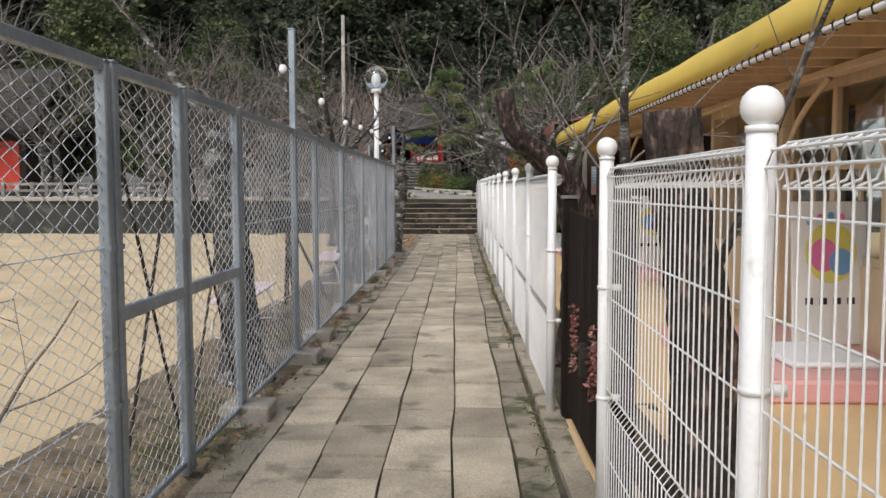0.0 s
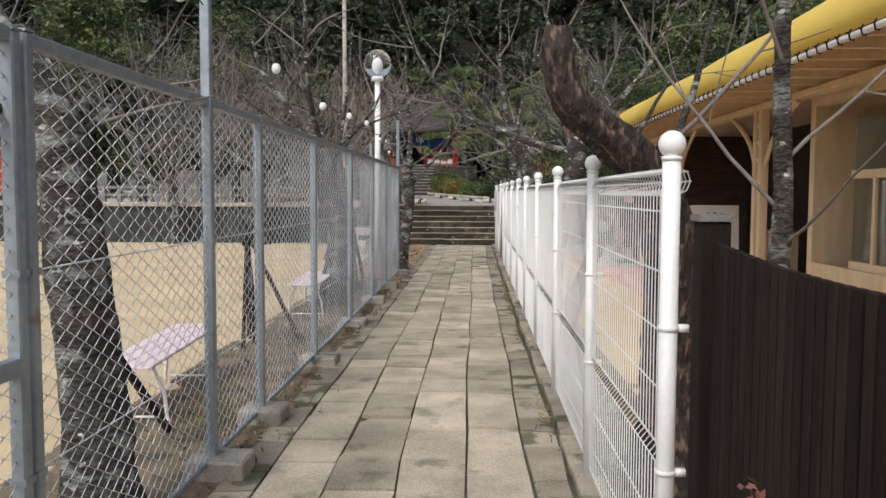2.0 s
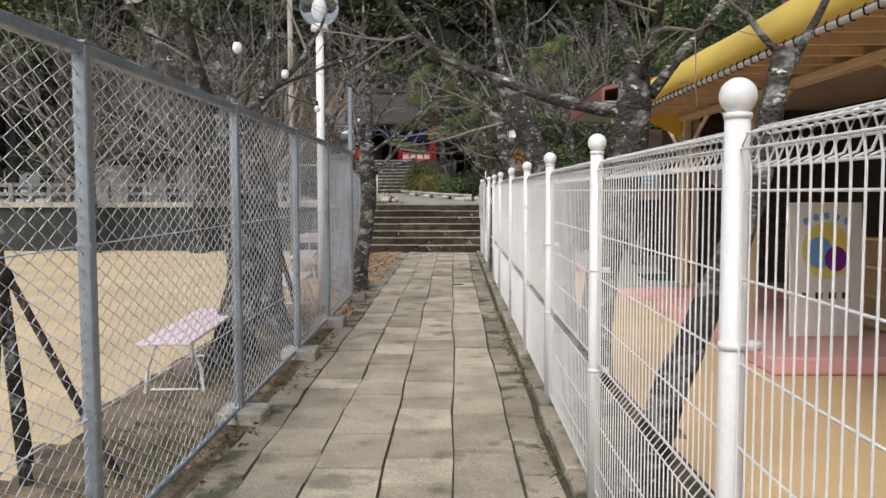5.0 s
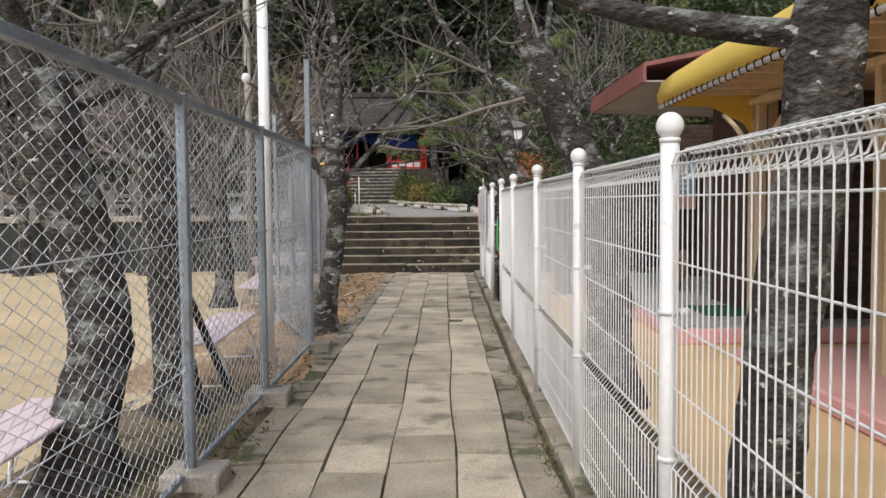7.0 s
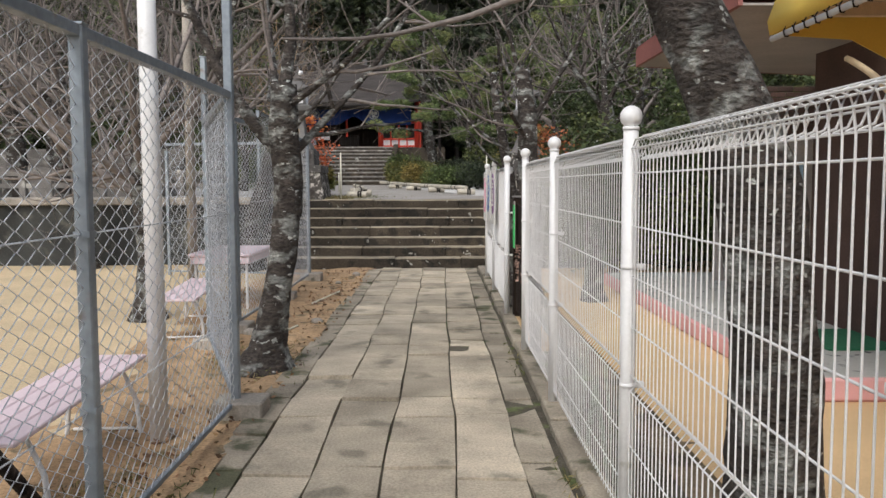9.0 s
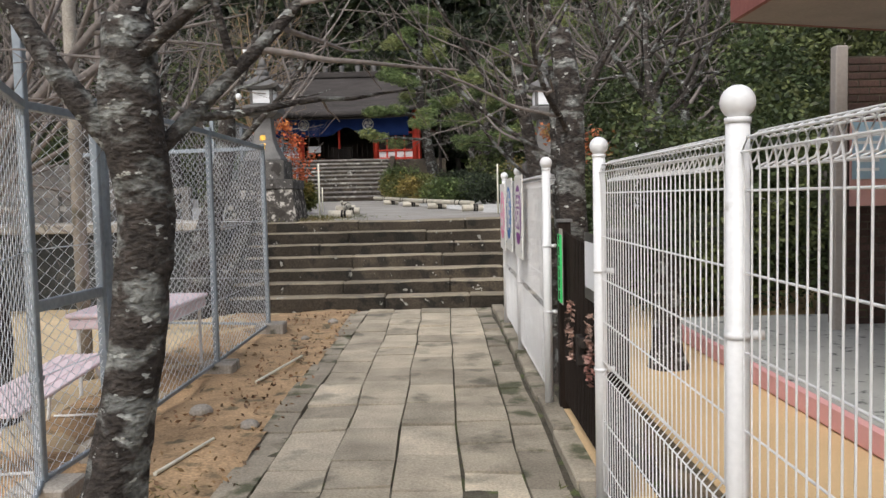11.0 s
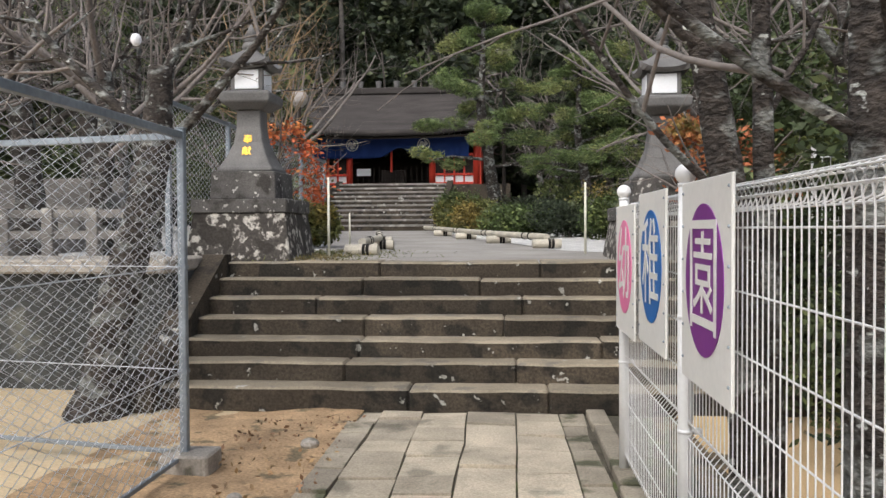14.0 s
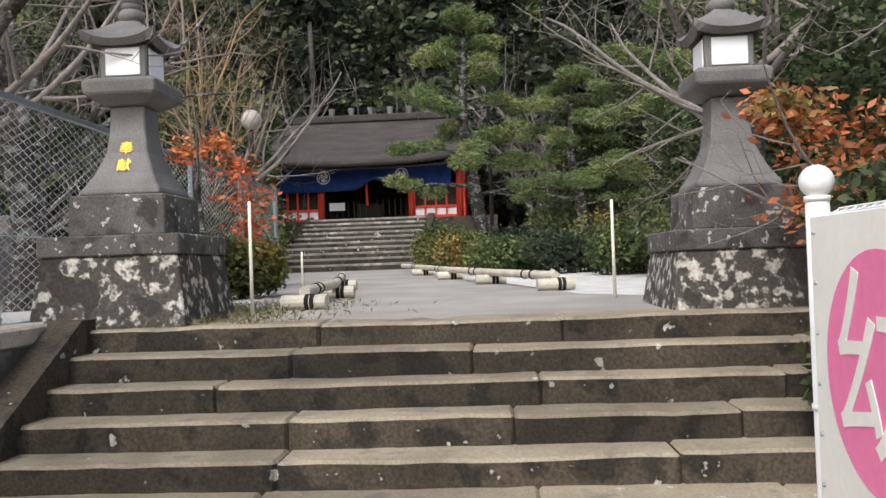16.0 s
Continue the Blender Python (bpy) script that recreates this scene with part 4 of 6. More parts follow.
def lantern(x, y, z, label, lift):
    """A tall stone lantern: battered plinth, two stone courses, flared shaft, fire box and curled roof."""
    t = thing("stone_lantern", label, "lantern", "stone lanterns", (x, y, z))

    def loft(name, rings, mat, parent=t, lab=""):
        bm = bmesh.new()
        prev = None
        for h, w in rings:
            cur = [bm.verts.new((x + sx * w, y + sy * w, z + h)) for sx, sy in ((-1, -1), (1, -1), (1, 1), (-1, 1))]
            if prev:
                for k in range(4):
                    bm.faces.new((prev[k], prev[(k + 1) % 4], cur[(k + 1) % 4], cur[k]))
            else:
                bm.faces.new(list(reversed(cur)))
            prev = cur
        bm.faces.new(prev)
        bmesh.ops.recalc_face_normals(bm, faces=bm.faces[:])
        bmesh.ops.bevel(bm, geom=[e for e in bm.edges if e.calc_face_angle(0) > 0.6], offset=0.012, segments=1, affect="EDGES")
        return part(name, bm, mat, parent, lab)
    loft("plinth", [(-0.05, 0.61), (0.05, 0.60), (0.37 + lift, 0.53)], M_PLINTH, lab="dark plinth with white lichen stains")
    z += lift
    loft("course", [(0.37, 0.55), (0.53, 0.55)], M_SPECK)
    loft("pedestal", [(0.53, 0.385), (0.85, 0.375)], M_SPECK)
    loft("shaft", [(0.85, 0.32), (0.89, 0.32), (0.93, 0.29), (1.03, 0.235), (1.2, 0.17), (1.38, 0.145), (1.58, 0.14)], M_STONE)
    loft("collar", [(1.58, 0.18), (1.66, 0.29), (1.76, 0.30), (1.79, 0.26)], M_STONE)
    box_ = loft("fire_box", [(1.79, 0.19), (2.06, 0.19)], M_STONE)
    for dx, dy in ((0, -1), (1, 0), (-1, 0), (0, 1)):
        bm = bmesh.new()
        if dx:
            box(bm, x + dx * 0.185, y - 0.14, z + 1.815, x + dx * 0.2, y + 0.14, z + 2.035, bevel=0.004)
        else:
            box(bm, x - 0.14, y + dy * 0.2, z + 1.815, x + 0.14, y + dy * 0.185, z + 2.035, bevel=0.004)
        part("paper_window", bm, M_PAPER, box_, "white paper window")
    # roof with corners that curl up
    bm = bmesh.new()
    n = 12
    grid = []
    for j in range(n + 1):
        row = []
        for i in range(n + 1):
            u, v = -1 + 2 * i / n, -1 + 2 * j / n
            m = max(abs(u), abs(v))
            zz = 2.09 + 0.26 * (1 - m) ** 0.9 + 0.08 * (abs(u * v)) ** 2.5
            row.append(bm.verts.new((x + u * 0.295, y + v * 0.295, z + zz)))
        grid.append(row)
    for j in range(n):
        for i in range(n):
            bm.faces.new((grid[j][i], grid[j][i + 1], grid[j + 1][i + 1], grid[j + 1][i]))
    thicken(bm, 0.07)
    part("roof", bm, M_STONE, t, smooth=False)
    bm = bmesh.new()
    for h, r in ((2.33, 0.11), (2.42, 0.085)):
        ball(bm, (x, y, z + h), r, 14, 8, 0.7)
    rod(bm, (x, y, z + 2.44), (x, y, z + 2.6), 0.09, 0.01, 12)
    part("finial", bm, M_STONE, t, smooth=True)
    return t


def writing(text, size, mat, m, parent, name="writing", depth=0.003, bold=0.0):
    """Raised letters in the built-in font, centred on the pose m."""
    cu = bpy.data.curves.new(name, "FONT")
    cu.body, cu.size, cu.extrude, cu.offset = text, size, depth, bold
    cu.align_x, cu.align_y = "CENTER", "CENTER"
    tmp = bpy.data.objects.new(name, cu)
    scene.collection.objects.link(tmp)
    me = bpy.data.meshes.new_from_object(tmp.evaluated_get(bpy.context.evaluated_depsgraph_get()))
    bpy.data.objects.remove(tmp)
    me.materials.clear()
    me.materials.append(mat)
    me.transform(m)
    return part(name, me, None, parent)


M_GOLD = material("gold leaf", (0.75, 0.42, 0.05), 0.35, 0.6, 60, 0.1, 3, 0.1, 0.05)
lan = lantern(-2.67, 31.35, 1.17, "tall dark stone lantern with gilt characters on a lichened plinth", 0.19)
for ch, h in (("奉", 1.42), ("献", 1.28)):
    writing(ch, 0.115, M_GOLD, pose(-2.67, 31.35 - (0.172 if h > 1.4 else 0.224), 1.17 + h, 74 if h > 1.4 else 66, 0, 0), lan)
lantern(2.12, 31.5, 1.17, "tall dark stone lantern behind red maple leaves", 0.08)

# ---- kindergarten ----
M_TIMBER = material("pale eave boards", (0.50, 0.42, 0.32), 0.7, 0, 40, 0.12, 2, 0.15, 0.2, stretch=(6, 1, 1))
AX, AZ, A0, A1 = 2.72, 2.57, -4.0, 20.15
kg = thing("kindergarten", "cream timber kindergarten with a yellow canvas awning", "building", "", (3.8, 8, 0))
bm = bmesh.new()
prof = [(AX, AZ), (AX - 0.02, AZ + 0.1), (AX + 0.03, AZ + 0.24), (AX + 0.16, AZ + 0.35), (AX + 0.45, AZ + 0.42), (AX + 1.1, AZ + 0.5)]
ny = 48
rows = []
for j in range(ny + 1):
    y = A0 + (A1 - A0) * j / ny
    rows.append([bm.verts.new((x, y, z + 0.008 * math.sin(j * 1.3 + x * 4))) for x, z in prof])
for j in range(ny):
    for i in range(len(prof) - 1):
        bm.faces.new((rows[j][i], rows[j][i + 1], rows[j + 1][i + 1], rows[j + 1][i]))
thicken(bm, 0.012)
awning = part("awning", bm, M_YELLOW, kg, "yellow canvas awning", smooth=True)
part("awning_rail", rod(bmesh.new(), (AX + 0.02, A0, AZ - 0.03), (AX + 0.02, A1, AZ - 0.03), 0.022, sides=10), M_WHITE, kg, smooth=True)
lac = [[((AX + 0.02 + 0.03 * math.cos(a), A0 + (j + a / 12) * 0.16, AZ - 0.02 + 0.04 * math.sin(a)), 0.006) for a in np.linspace(0, 6.3, 7)] for j in range(150)]
part("lacing", tubes("lacing", lac, M_ROPE, 4), None, kg, "dark lacing cord", kind="stuff")
bm = bmesh.new()
end = [(AX, AZ), (AX + 0.03, AZ + 0.24), (AX + 0.45, AZ + 0.42), (AX + 1.1, AZ + 0.5), (AX + 1.1, AZ - 0.45), (AX + 0.95, AZ - 0.22), (AX + 0.6, AZ - 0.04)]
bm.faces.new([bm.verts.new((x, A1, z)) for x, z in end])
thicken(bm, 0.01)
part("end_canvas", bm, M_YELLOW, awning)
WX, WY = 4.02, 12.5
part("soffit", boxed(AX + 0.1, A0, AZ + 0.14, 6.0, A1, AZ + 0.19), M_TIMBER, kg)
for k in range(48):
    y = A0 + 0.25 + 0.5 * k
    part("rafter", boxed(AX + 0.12, y - 0.03, AZ + 0.05, 3.98, y + 0.03, AZ + 0.14), M_CREAM, kg)
part("eave_beam", boxed(3.72, A0, AZ - 0.02, 3.88, A1, AZ + 0.05, bevel=0.008), M_CREAM, kg)
part("wall_lower", boxed(WX, A0, -0.02, WX + 0.14, WY, 0.85), M_CREAM, kg)
part("wall_upper", boxed(WX, A0, 2.5, WX + 0.14, WY, 2.72), M_CREAM, kg)
# veranda wall and room back are coloured near black to paint indoor shade
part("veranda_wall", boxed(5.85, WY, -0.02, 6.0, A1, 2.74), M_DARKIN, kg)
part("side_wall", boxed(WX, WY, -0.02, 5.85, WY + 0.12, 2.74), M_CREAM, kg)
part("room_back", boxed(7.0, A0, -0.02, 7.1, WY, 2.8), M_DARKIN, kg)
part("room_floor", boxed(WX + 0.14, A0, -0.02, 7.0, WY, 0.05), M_TIMBER, kg)
part("end_wall", boxed(WX, A0 - 0.1, -0.02, 7.1, A0, 2.8), M_BRICK, kg)
M_GLASS = bpy.data.materials.new("window glass")
M_GLASS.use_nodes = True
gb = M_GLASS.node_tree.nodes["Principled BSDF"]
gb.inputs["Base Color"].default_value, gb.inputs["Roughness"].default_value, gb.inputs["Transmission Weight"].default_value = (0.75, 0.8, 0.8, 1), 0.02, 1.0
y = A0
while y < WY - 0.9:
    w = part("window", boxed(WX, y, 0.85, WX + 0.12, y + 0.1, 2.5, bevel=0.005), M_CREAM, kg)
    part("frame_rail", boxed(WX + 0.02, y + 0.1, 1.72, WX + 0.1, y + 0.98, 1.80, bevel=0.005), M_CREAM, w)
    part("frame_rail", boxed(WX + 0.02, y + 0.1, 0.85, WX + 0.1, y + 0.98, 0.93, bevel=0.005), M_CREAM, w)
    part("mullion", boxed(WX + 0.03, y + 0.52, 0.93, WX + 0.09, y + 0.57, 1.72), M_CREAM, w)
    g = part("pane", boxed(WX + 0.055, y + 0.1, 0.85, WX + 0.061, y + 0.98, 2.5), M_GLASS, w)
    g.visible_shadow = False
    y += 0.98
for y in (1.4, 5.4, 9.5, 13.5, 17.4, 20.08):
    c = part("column", boxed(3.75, y - 0.14, -0.02, 3.85, y - 0.05, AZ + 0.02, bevel=0.008), M_CREAM, kg)
    part("column", boxed(3.75, y + 0.05, -0.02, 3.85, y + 0.14, AZ + 0.02, bevel=0.008), M_CREAM, kg)
    for z in (1.95, 2.15, 2.35):
        part("column_block", boxed(3.765, y - 0.05, z, 3.835, y + 0.05, z + 0.05), M_CREAM, c)
    for s in (-1, 1):
        pts = [((3.8, y + s * (0.14 + 0.95 * math.sin(a)), AZ - 0.02 - 0.75 + 0.75 * (1 - math.cos(a)) ** 0.0 * math.sin(a) ** 0.5), 0.03) for a in np.linspace(0.02, 1.57, 9)]
        part("arch_brace", tubes("arch_brace", [pts], M_CREAM, 6), None, kg)
part("roof", boxed(3.4, A0, AZ + 0.5, 9.6, A1, AZ + 0.58), M_REDROOF, kg)


def platform(x0, y0, x1, y1, h, top, label):
    t = thing("platform", label, "platform", "", (x0, y0, 0))
    part("kerb", boxed(x0, y0, -0.03, x1, y1, h, bevel=0.02), M_PINK2, t)
    part("top_surface", boxed(x0 + 0.03, y0 + 0.03, h - 0.01, x1 - 0.03, y1 - 0.03, h + 0.006), top, t)


M_PALEBLUE = material("pale blue print", (0.42, 0.60, 0.74), 0.6, 0, 40, 0.05, 2, 0.08, 0)
M_SPOT = material("grey spotted tiles", (0.45, 0.45, 0.42), 0.6, 0, 60, 0.08, 2, 0.1, 0.05, second=(0.05, 0.05, 0.05), second_at=0.6, second_scale=11)
platform(2.5, 6.73, 4.0, 9.2, 0.14, M_PINK, "low pink rubber-edged entrance platform")
platform(3.05, 14.7, 4.58, 18.6, 0.12, M_PINK, "low pink rubber-edged veranda platform")
platform(2.78, 19.6, 6.2, 26.4, 0.14, M_SPOT, "low grey tiled platform with a pink kerb")
part("step_pad", boxed(3.0, 7.1, 0.146, 3.7, 8.0, 0.2, bevel=0.02), M_PAPER, None, "white plastic step pad on the platform", category="step")

# brick wing with a red sheet roof
wing = thing("brick_wing", "dark brick wing with a low red sheet roof and a porch", "building", "", (4.3, 21, 0))


def brick_wall(x0, x1, y, z0, z1):
    """Courses of single bricks on a dark wall; it faces the start of the path."""
    part("wall", boxed(x0, y, z0 - 0.1, x1, y + 0.16, z1), M_JOINT, wing)
    me = None
    rows_n = int((z1 - z0) / 0.075)
    for j in range(rows_n):
        x = x0 + (0.11 if j % 2 else 0.0)
        while x + 0.2 < min(x1, x0 + 1.9):
            if me is None:
                me = finish("brick", boxed(0, -0.008, 0, 0.205, 0.02, 0.062, bevel=0.004), M_BRICK)
            o = part("brick", me, None, wing)
            o.matrix_basis = Matrix.Translation((x, y, z0 + 0.075 * j + 0.006))
            x += 0.217
    if x1 > x0 + 2.0:
        part("wall_face", boxed(x0 + 1.95, y - 0.006, z0, x1, y, z1), M_BRICK, wing)


brick_wall(3.98, 9.0, 20.2, 0.0, 2.75)
brick_wall(4.3, 9.0, 25.65, 0.14, 2.85)
part("wall", boxed(4.0, 20.36, 0, 4.12, 22.2, 2.75), M_BRICK, wing)
bm = bmesh.new()
v = [bm.verts.new(p) for p in ((2.7, 20.7, 3.08), (2.7, 24.1, 3.08), (9.5, 26.4, 4.4), (9.5, 20.7, 4.4))]
bm.faces.new(v)
thicken(bm, 0.05)
part("roof", bm, M_REDROOF, wing, "faded red sheet roof")
part("fascia", boxed(2.68, 20.7, 2.9, 2.72, 24.1, 3.10), M_REDROOF, wing)
bm = bmesh.new()
v = [bm.verts.new(p) for p in ((2.7, 24.1, 2.9), (9.0, 26.2, 2.9), (9.0, 26.2, 4.2), (2.7, 24.1, 3.1))]
bm.faces.new(v)
thicken(bm, 0.03)
part("fascia", bm, M_REDROOF, wing)
bm = bmesh.new()
bm.faces.new([bm.verts.new(p) for p in ((2.72, 20.7, 2.9), (2.72, 24.08, 2.9), (9.0, 26.15, 2.9), (9.0, 20.7, 2.9))])
thicken(bm, 0.02)
part("soffit", bm, M_SOFFIT, wing)
part("door", boxed(5.0, 25.58, 0.14, 5.55, 25.64, 2.1, bevel=0.01), M_SOFFIT, wing)
poster = part("poster", boxed(4.42, 25.6, 1.35, 4.82, 25.63, 2.2), M_PINK, wing, "pale blue and pink poster")
part("poster_sheet", boxed(4.43, 25.592, 1.62, 4.81, 25.598, 2.19), M_PALEBLUE, poster)
for k in range(5):
    part("print_bar", boxed(4.47, 25.588, 1.7 + 0.09 * k, 4.7, 25.591, 1.73 + 0.09 * k), M_PAPER, poster)
part("notice", boxed(5.1, 25.55, 1.2, 5.4, 25.575, 1.75), M_PALEBLUE, wing)
part("porch_post", boxed(4.12, 25.3, 0.14, 4.24, 25.42, 2.9, bevel=0.01), M_SOFFIT, wing)
part("porch_post", boxed(3.92, 20.02, 0.0, 4.0, 20.1, 2.9, bevel=0.008), M_CREAM, wing)
bm = bmesh.new()
bmesh.ops.create_cone(bm, cap_ends=True, segments=24, radius1=0.17, radius2=0.17, depth=0.04, matrix=pose(4.35, 20.15, 1.75, 90, 0, 0))
part("wall_clock", bm, M_PAPER, wing, "white round wall clock")


def slat_gate(y0, y1, label, high=1.28):
    """A dark slatted double gate between two posts."""
    t = thing("slatted_gate", label, "gate", "gates in the fence", (FX + 0.1, y0, 0))
    x = FX + 0.1
    for y in (y0, y1):
        part("gate_post", boxed(x - 0.04, y - 0.045, -0.03, x + 0.05, y + 0.045, high + 0.06, bevel=0.006), M_BROWN, t)
        part("post_cap", boxed(x - 0.05, y - 0.055, high + 0.06, x + 0.06, y + 0.055, high + 0.08), M_STONE, t)
    n = int((y1 - y0 - 0.1) / 0.052)
    for i in range(n):
        y = y0 + 0.05 + (y1 - y0 - 0.1) * (i + 0.5) / n
        h = high - 0.035 * math.sin(math.pi * (i + 0.5) / n)
        part("slat", boxed(x - 0.008, y - 0.019, 0.08, x + 0.012, y + 0.019, h, bevel=0.003), M_BROWN, t)
    for z in (0.2, 1.02):
        part("gate_rail", boxed(x + 0.012, y0 + 0.05, z, x + 0.045, y1 - 0.05, z + 0.07), M_BROWN, t)
    ym = (y0 + y1) / 2
    part("latch", boxed(x - 0.05, ym - 0.09, 0.62, x - 0.008, ym + 0.09, 0.68, bevel=0.006), M_DARKIN, t, "black latch")
    part("latch", boxed(x - 0.06, ym - 0.02, 0.5, x - 0.008, ym + 0.02, 0.68, bevel=0.006), M_DARKIN, t, "black latch")
    for s in (-1, 1):
        rng = np.random.default_rng(int(y0 * 10) + s)
        up = rng.uniform(-0.2, 0.2, 110)
        pts = np.stack([np.full(110, x - 0.04) + rng.normal(0, 0.012, 110), ym + s * 0.34 + rng.normal(0, 0.028, 110) * (1.2 - 3 * np.abs(up)), 0.66 + up], 1)
        part("dried_wreath", leaves("dried_wreath", pts, M_DRY_PINK, 0.02, rng), None, t, "dried pinkish flower spray", kind="stuff")
    part("threshold", boxed(x - 0.04, y0, -0.03, x + 0.2, y1, 0.02, bevel=0.01), M_TAN, t)


M_DRY_PINK = leaf_material("dried pink flowers", (0.30, 0.12, 0.10), tint=(0.38, 0.25, 0.2), through_light=0.1)
slat_gate(4.40, 6.21, "dark brown slatted gate with dried flower sprays", 1.42)
slat_gate(21.36, 23.11, "dark brown slatted gate with a green strip and a notice")

# ---- signs on the fence ----
M_PURPLE = material("purple paint", (0.22, 0.03, 0.27), 0.4, 0, 40, 0.04, 2, 0.06, 0.02)
M_BLUE = material("blue paint", (0.01, 0.15, 0.50), 0.4, 0, 40, 0.04, 2, 0.06, 0.02)
M_ROSE = material("pink paint", (0.86, 0.22, 0.44), 0.4, 0, 40, 0.04, 2, 0.06, 0.02)
M_BOARD = material("off-white sign board", (0.84, 0.83, 0.79), 0.45, 0, 40, 0.03, 1.5, 0.06, 0.03)


def sign(ch, y, mat, zc, colour):
    """A white board with a disc and a cut-out character; it faces the path."""
    t = thing("name_board", "white name board with a %s disc on the fence" % colour, "sign", "name boards", (FX - 0.07, y, zc))
    x = FX - 0.062
    part("board", boxed(x, y - 0.345, zc - 0.385, x + 0.012, y + 0.345, zc + 0.35, bevel=0.003), M_BOARD, t)
    bm = bmesh.new()
    bmesh.ops.create_cone(bm, cap_ends=True, segments=48, radius1=0.265, radius2=0.265, depth=0.003, matrix=pose(x - 0.002, y, zc, 0, 90, 0))
    part("disc", bm, mat, t, colour + " disc")
    writing(ch, 0.44, M_BOARD, pose(x - 0.005, y, zc - 0.01, 90, 0, -90), t, "character", 0.001)
    bm = bmesh.new()
    for s in (-1, 1):
        for k in range(6):
            ball(bm, (x - 0.001, y + s * 0.32, zc - 0.31 + 0.124 * k), 0.006, 6, 4)
    part("rivets", bm, M_GALV, t)


sign("幼", 26.58, M_ROSE, 1.32, "pink")
sign("稚", 25.74, M_BLUE, 1.36, "blue")
sign("園", 24.72, M_PURPLE, 1.36, "purple")
M_GREENSIGN = material("green fluorescent strip", (0.04, 0.72, 0.18), 0.5, 0, 40, 0.03, 2, 0.05, 0)
strip = part("notice_strip", boxed(FX + 0.045, 22.87, 0.8, FX + 0.055, 23.0, 1.26, bevel=0.001), M_GREENSIGN, None, "narrow green notice strip with dark characters on the gate", category="notice")
part("plastic_sleeve", boxed(FX + 0.056, 22.86, 0.785, FX + 0.06, 23.01, 1.3), M_SOFFIT, strip)
for i, ch in enumerate("警察官立寄所"):
    writing(ch, 0.066, M_DARKIN, pose(FX + 0.044, 22.935, 1.222 - 0.076 * i, 90, 0, -90), strip, "character", 0.001)
M_SLEEVE = material("glossy black sleeve", (0.05, 0.05, 0.052), 0.3, 0, 40, 0.1, 3, 0.2, 0.1)
note = part("notice_sheet", boxed(FX + 0.075, 21.62, 0.93, FX + 0.083, 22.11, 1.31, bevel=0.001), M_SLEEVE, None, "white paper notice in a black sleeve on the gate", category="notice")
part("paper", boxed(FX + 0.07, 21.66, 1.0, FX + 0.074, 22.075, 1.26), M_PAPER, note)

# ---- yard on the other side ----
wall = thing("retaining_wall", "dark mossy retaining wall with a pale coping", "wall", "", (-10, 28.6, 0), kind="structure")
part("wall_body", boxed(3.3, 30.0, -0.1, 30, 30.62, 1.2), M_WALL, wall)
part("wall_body", boxed(-40, 29.6, -0.1, -2.95, 30.6, 1.12), M_WALL, wall)
part("coping", boxed(-40, 29.5, 1.12, -2.95, 30.7, 1.26, bevel=0.02), M_CONC, wall)
part("stringer", boxed(-2.95, 28.7, -0.1, -2.73, 28.9, 0.1), M_STEP, wall)
bm = bmesh.new()
v = [bm.verts.new((x, y, z)) for x in (-3.0, -2.72) for y, z in ((28.62, -0.05), (30.7, -0.05), (30.7, 1.27), (30.5, 1.27), (28.62, 0.2))]
bm.faces.new(v[:5]), bm.faces.new(v[5:])
for k in range(5):
    bm.faces.new((v[k], v[(k + 1) % 5], v[5 + (k + 1) % 5], v[5 + k]))
bmesh.ops.recalc_face_normals(bm, faces=bm.faces[:])
part("stringer_stone", bm, M_STEP, steps, "sloping side stone")

M_BENCH = material("white pink plastic boards", (0.80, 0.66, 0.70), 0.45, 0, 60, 0.04, 3, 0.06, 0.03)


def bench(x, y, ang, label="pale pink slatted bench with white bent-tube legs"):
    t = thing("bench", label, "bench", "benches along the fence", (0, 0, 0))
    for k in range(4):
        part("seat_board", boxed(-0.2 + 0.1 * k, -0.9, 0.41, -0.107 + 0.1 * k, 0.9, 0.435, bevel=0.006), M_BENCH, t)
    for s in (-0.65, 0.65):
        pts = [((-0.22, s, 0.0), 0.014), ((-0.2, s, 0.2), 0.014), ((-0.12, s, 0.39), 0.014), ((0.12, s, 0.39), 0.014), ((0.2, s, 0.2), 0.014), ((0.22, s, 0.0), 0.014)]
        part("leg", tubes("leg", [pts], M_WHITE, 7), None, t)
        part("leg", tubes("leg", [[((-0.18, s, 0.03), 0.01), ((0.18, s, 0.03), 0.01)]], M_WHITE, 6), None, t)
    t.matrix_basis = pose(x, y, -0.02, 0, 0, ang)
    return t


bench(-1.95, 9.8, 3)
bench(-1.78, 14.7, 3)
bench(-1.72, 18.3, 3)
bench(-2.3, 22.6, 6)
tb = thing("table", "low table with a pink top on thin white legs", "table", "", (-2.45, 24.4, 0))
part("tabletop", boxed(-2.75, 23.9, 0.62, -1.99, 25.3, 0.66, bevel=0.012), M_BENCH, tb)
part("apron", boxed(-2.73, 23.92, 0.53, -2.01, 25.28, 0.618, bevel=0.01), M_BENCH, tb)
for x in (-2.68, -2.06):
    for y in (23.98, 25.22):
        part("leg", rod(bmesh.new(), (x, y, -0.02), (x, y, 0.54), 0.016, sides=8), M_WHITE, tb)
lamp = thing("globe_lamp", "white lamp post with a clear round globe", "lamp", "", (-1.38, 18.85, 0))
part("pole", rod(bmesh.new(), (-1.38, 18.85, -0.03), (-1.38, 18.85, 3.66), 0.055, 0.05, 14), M_WHITE, lamp, smooth=True)
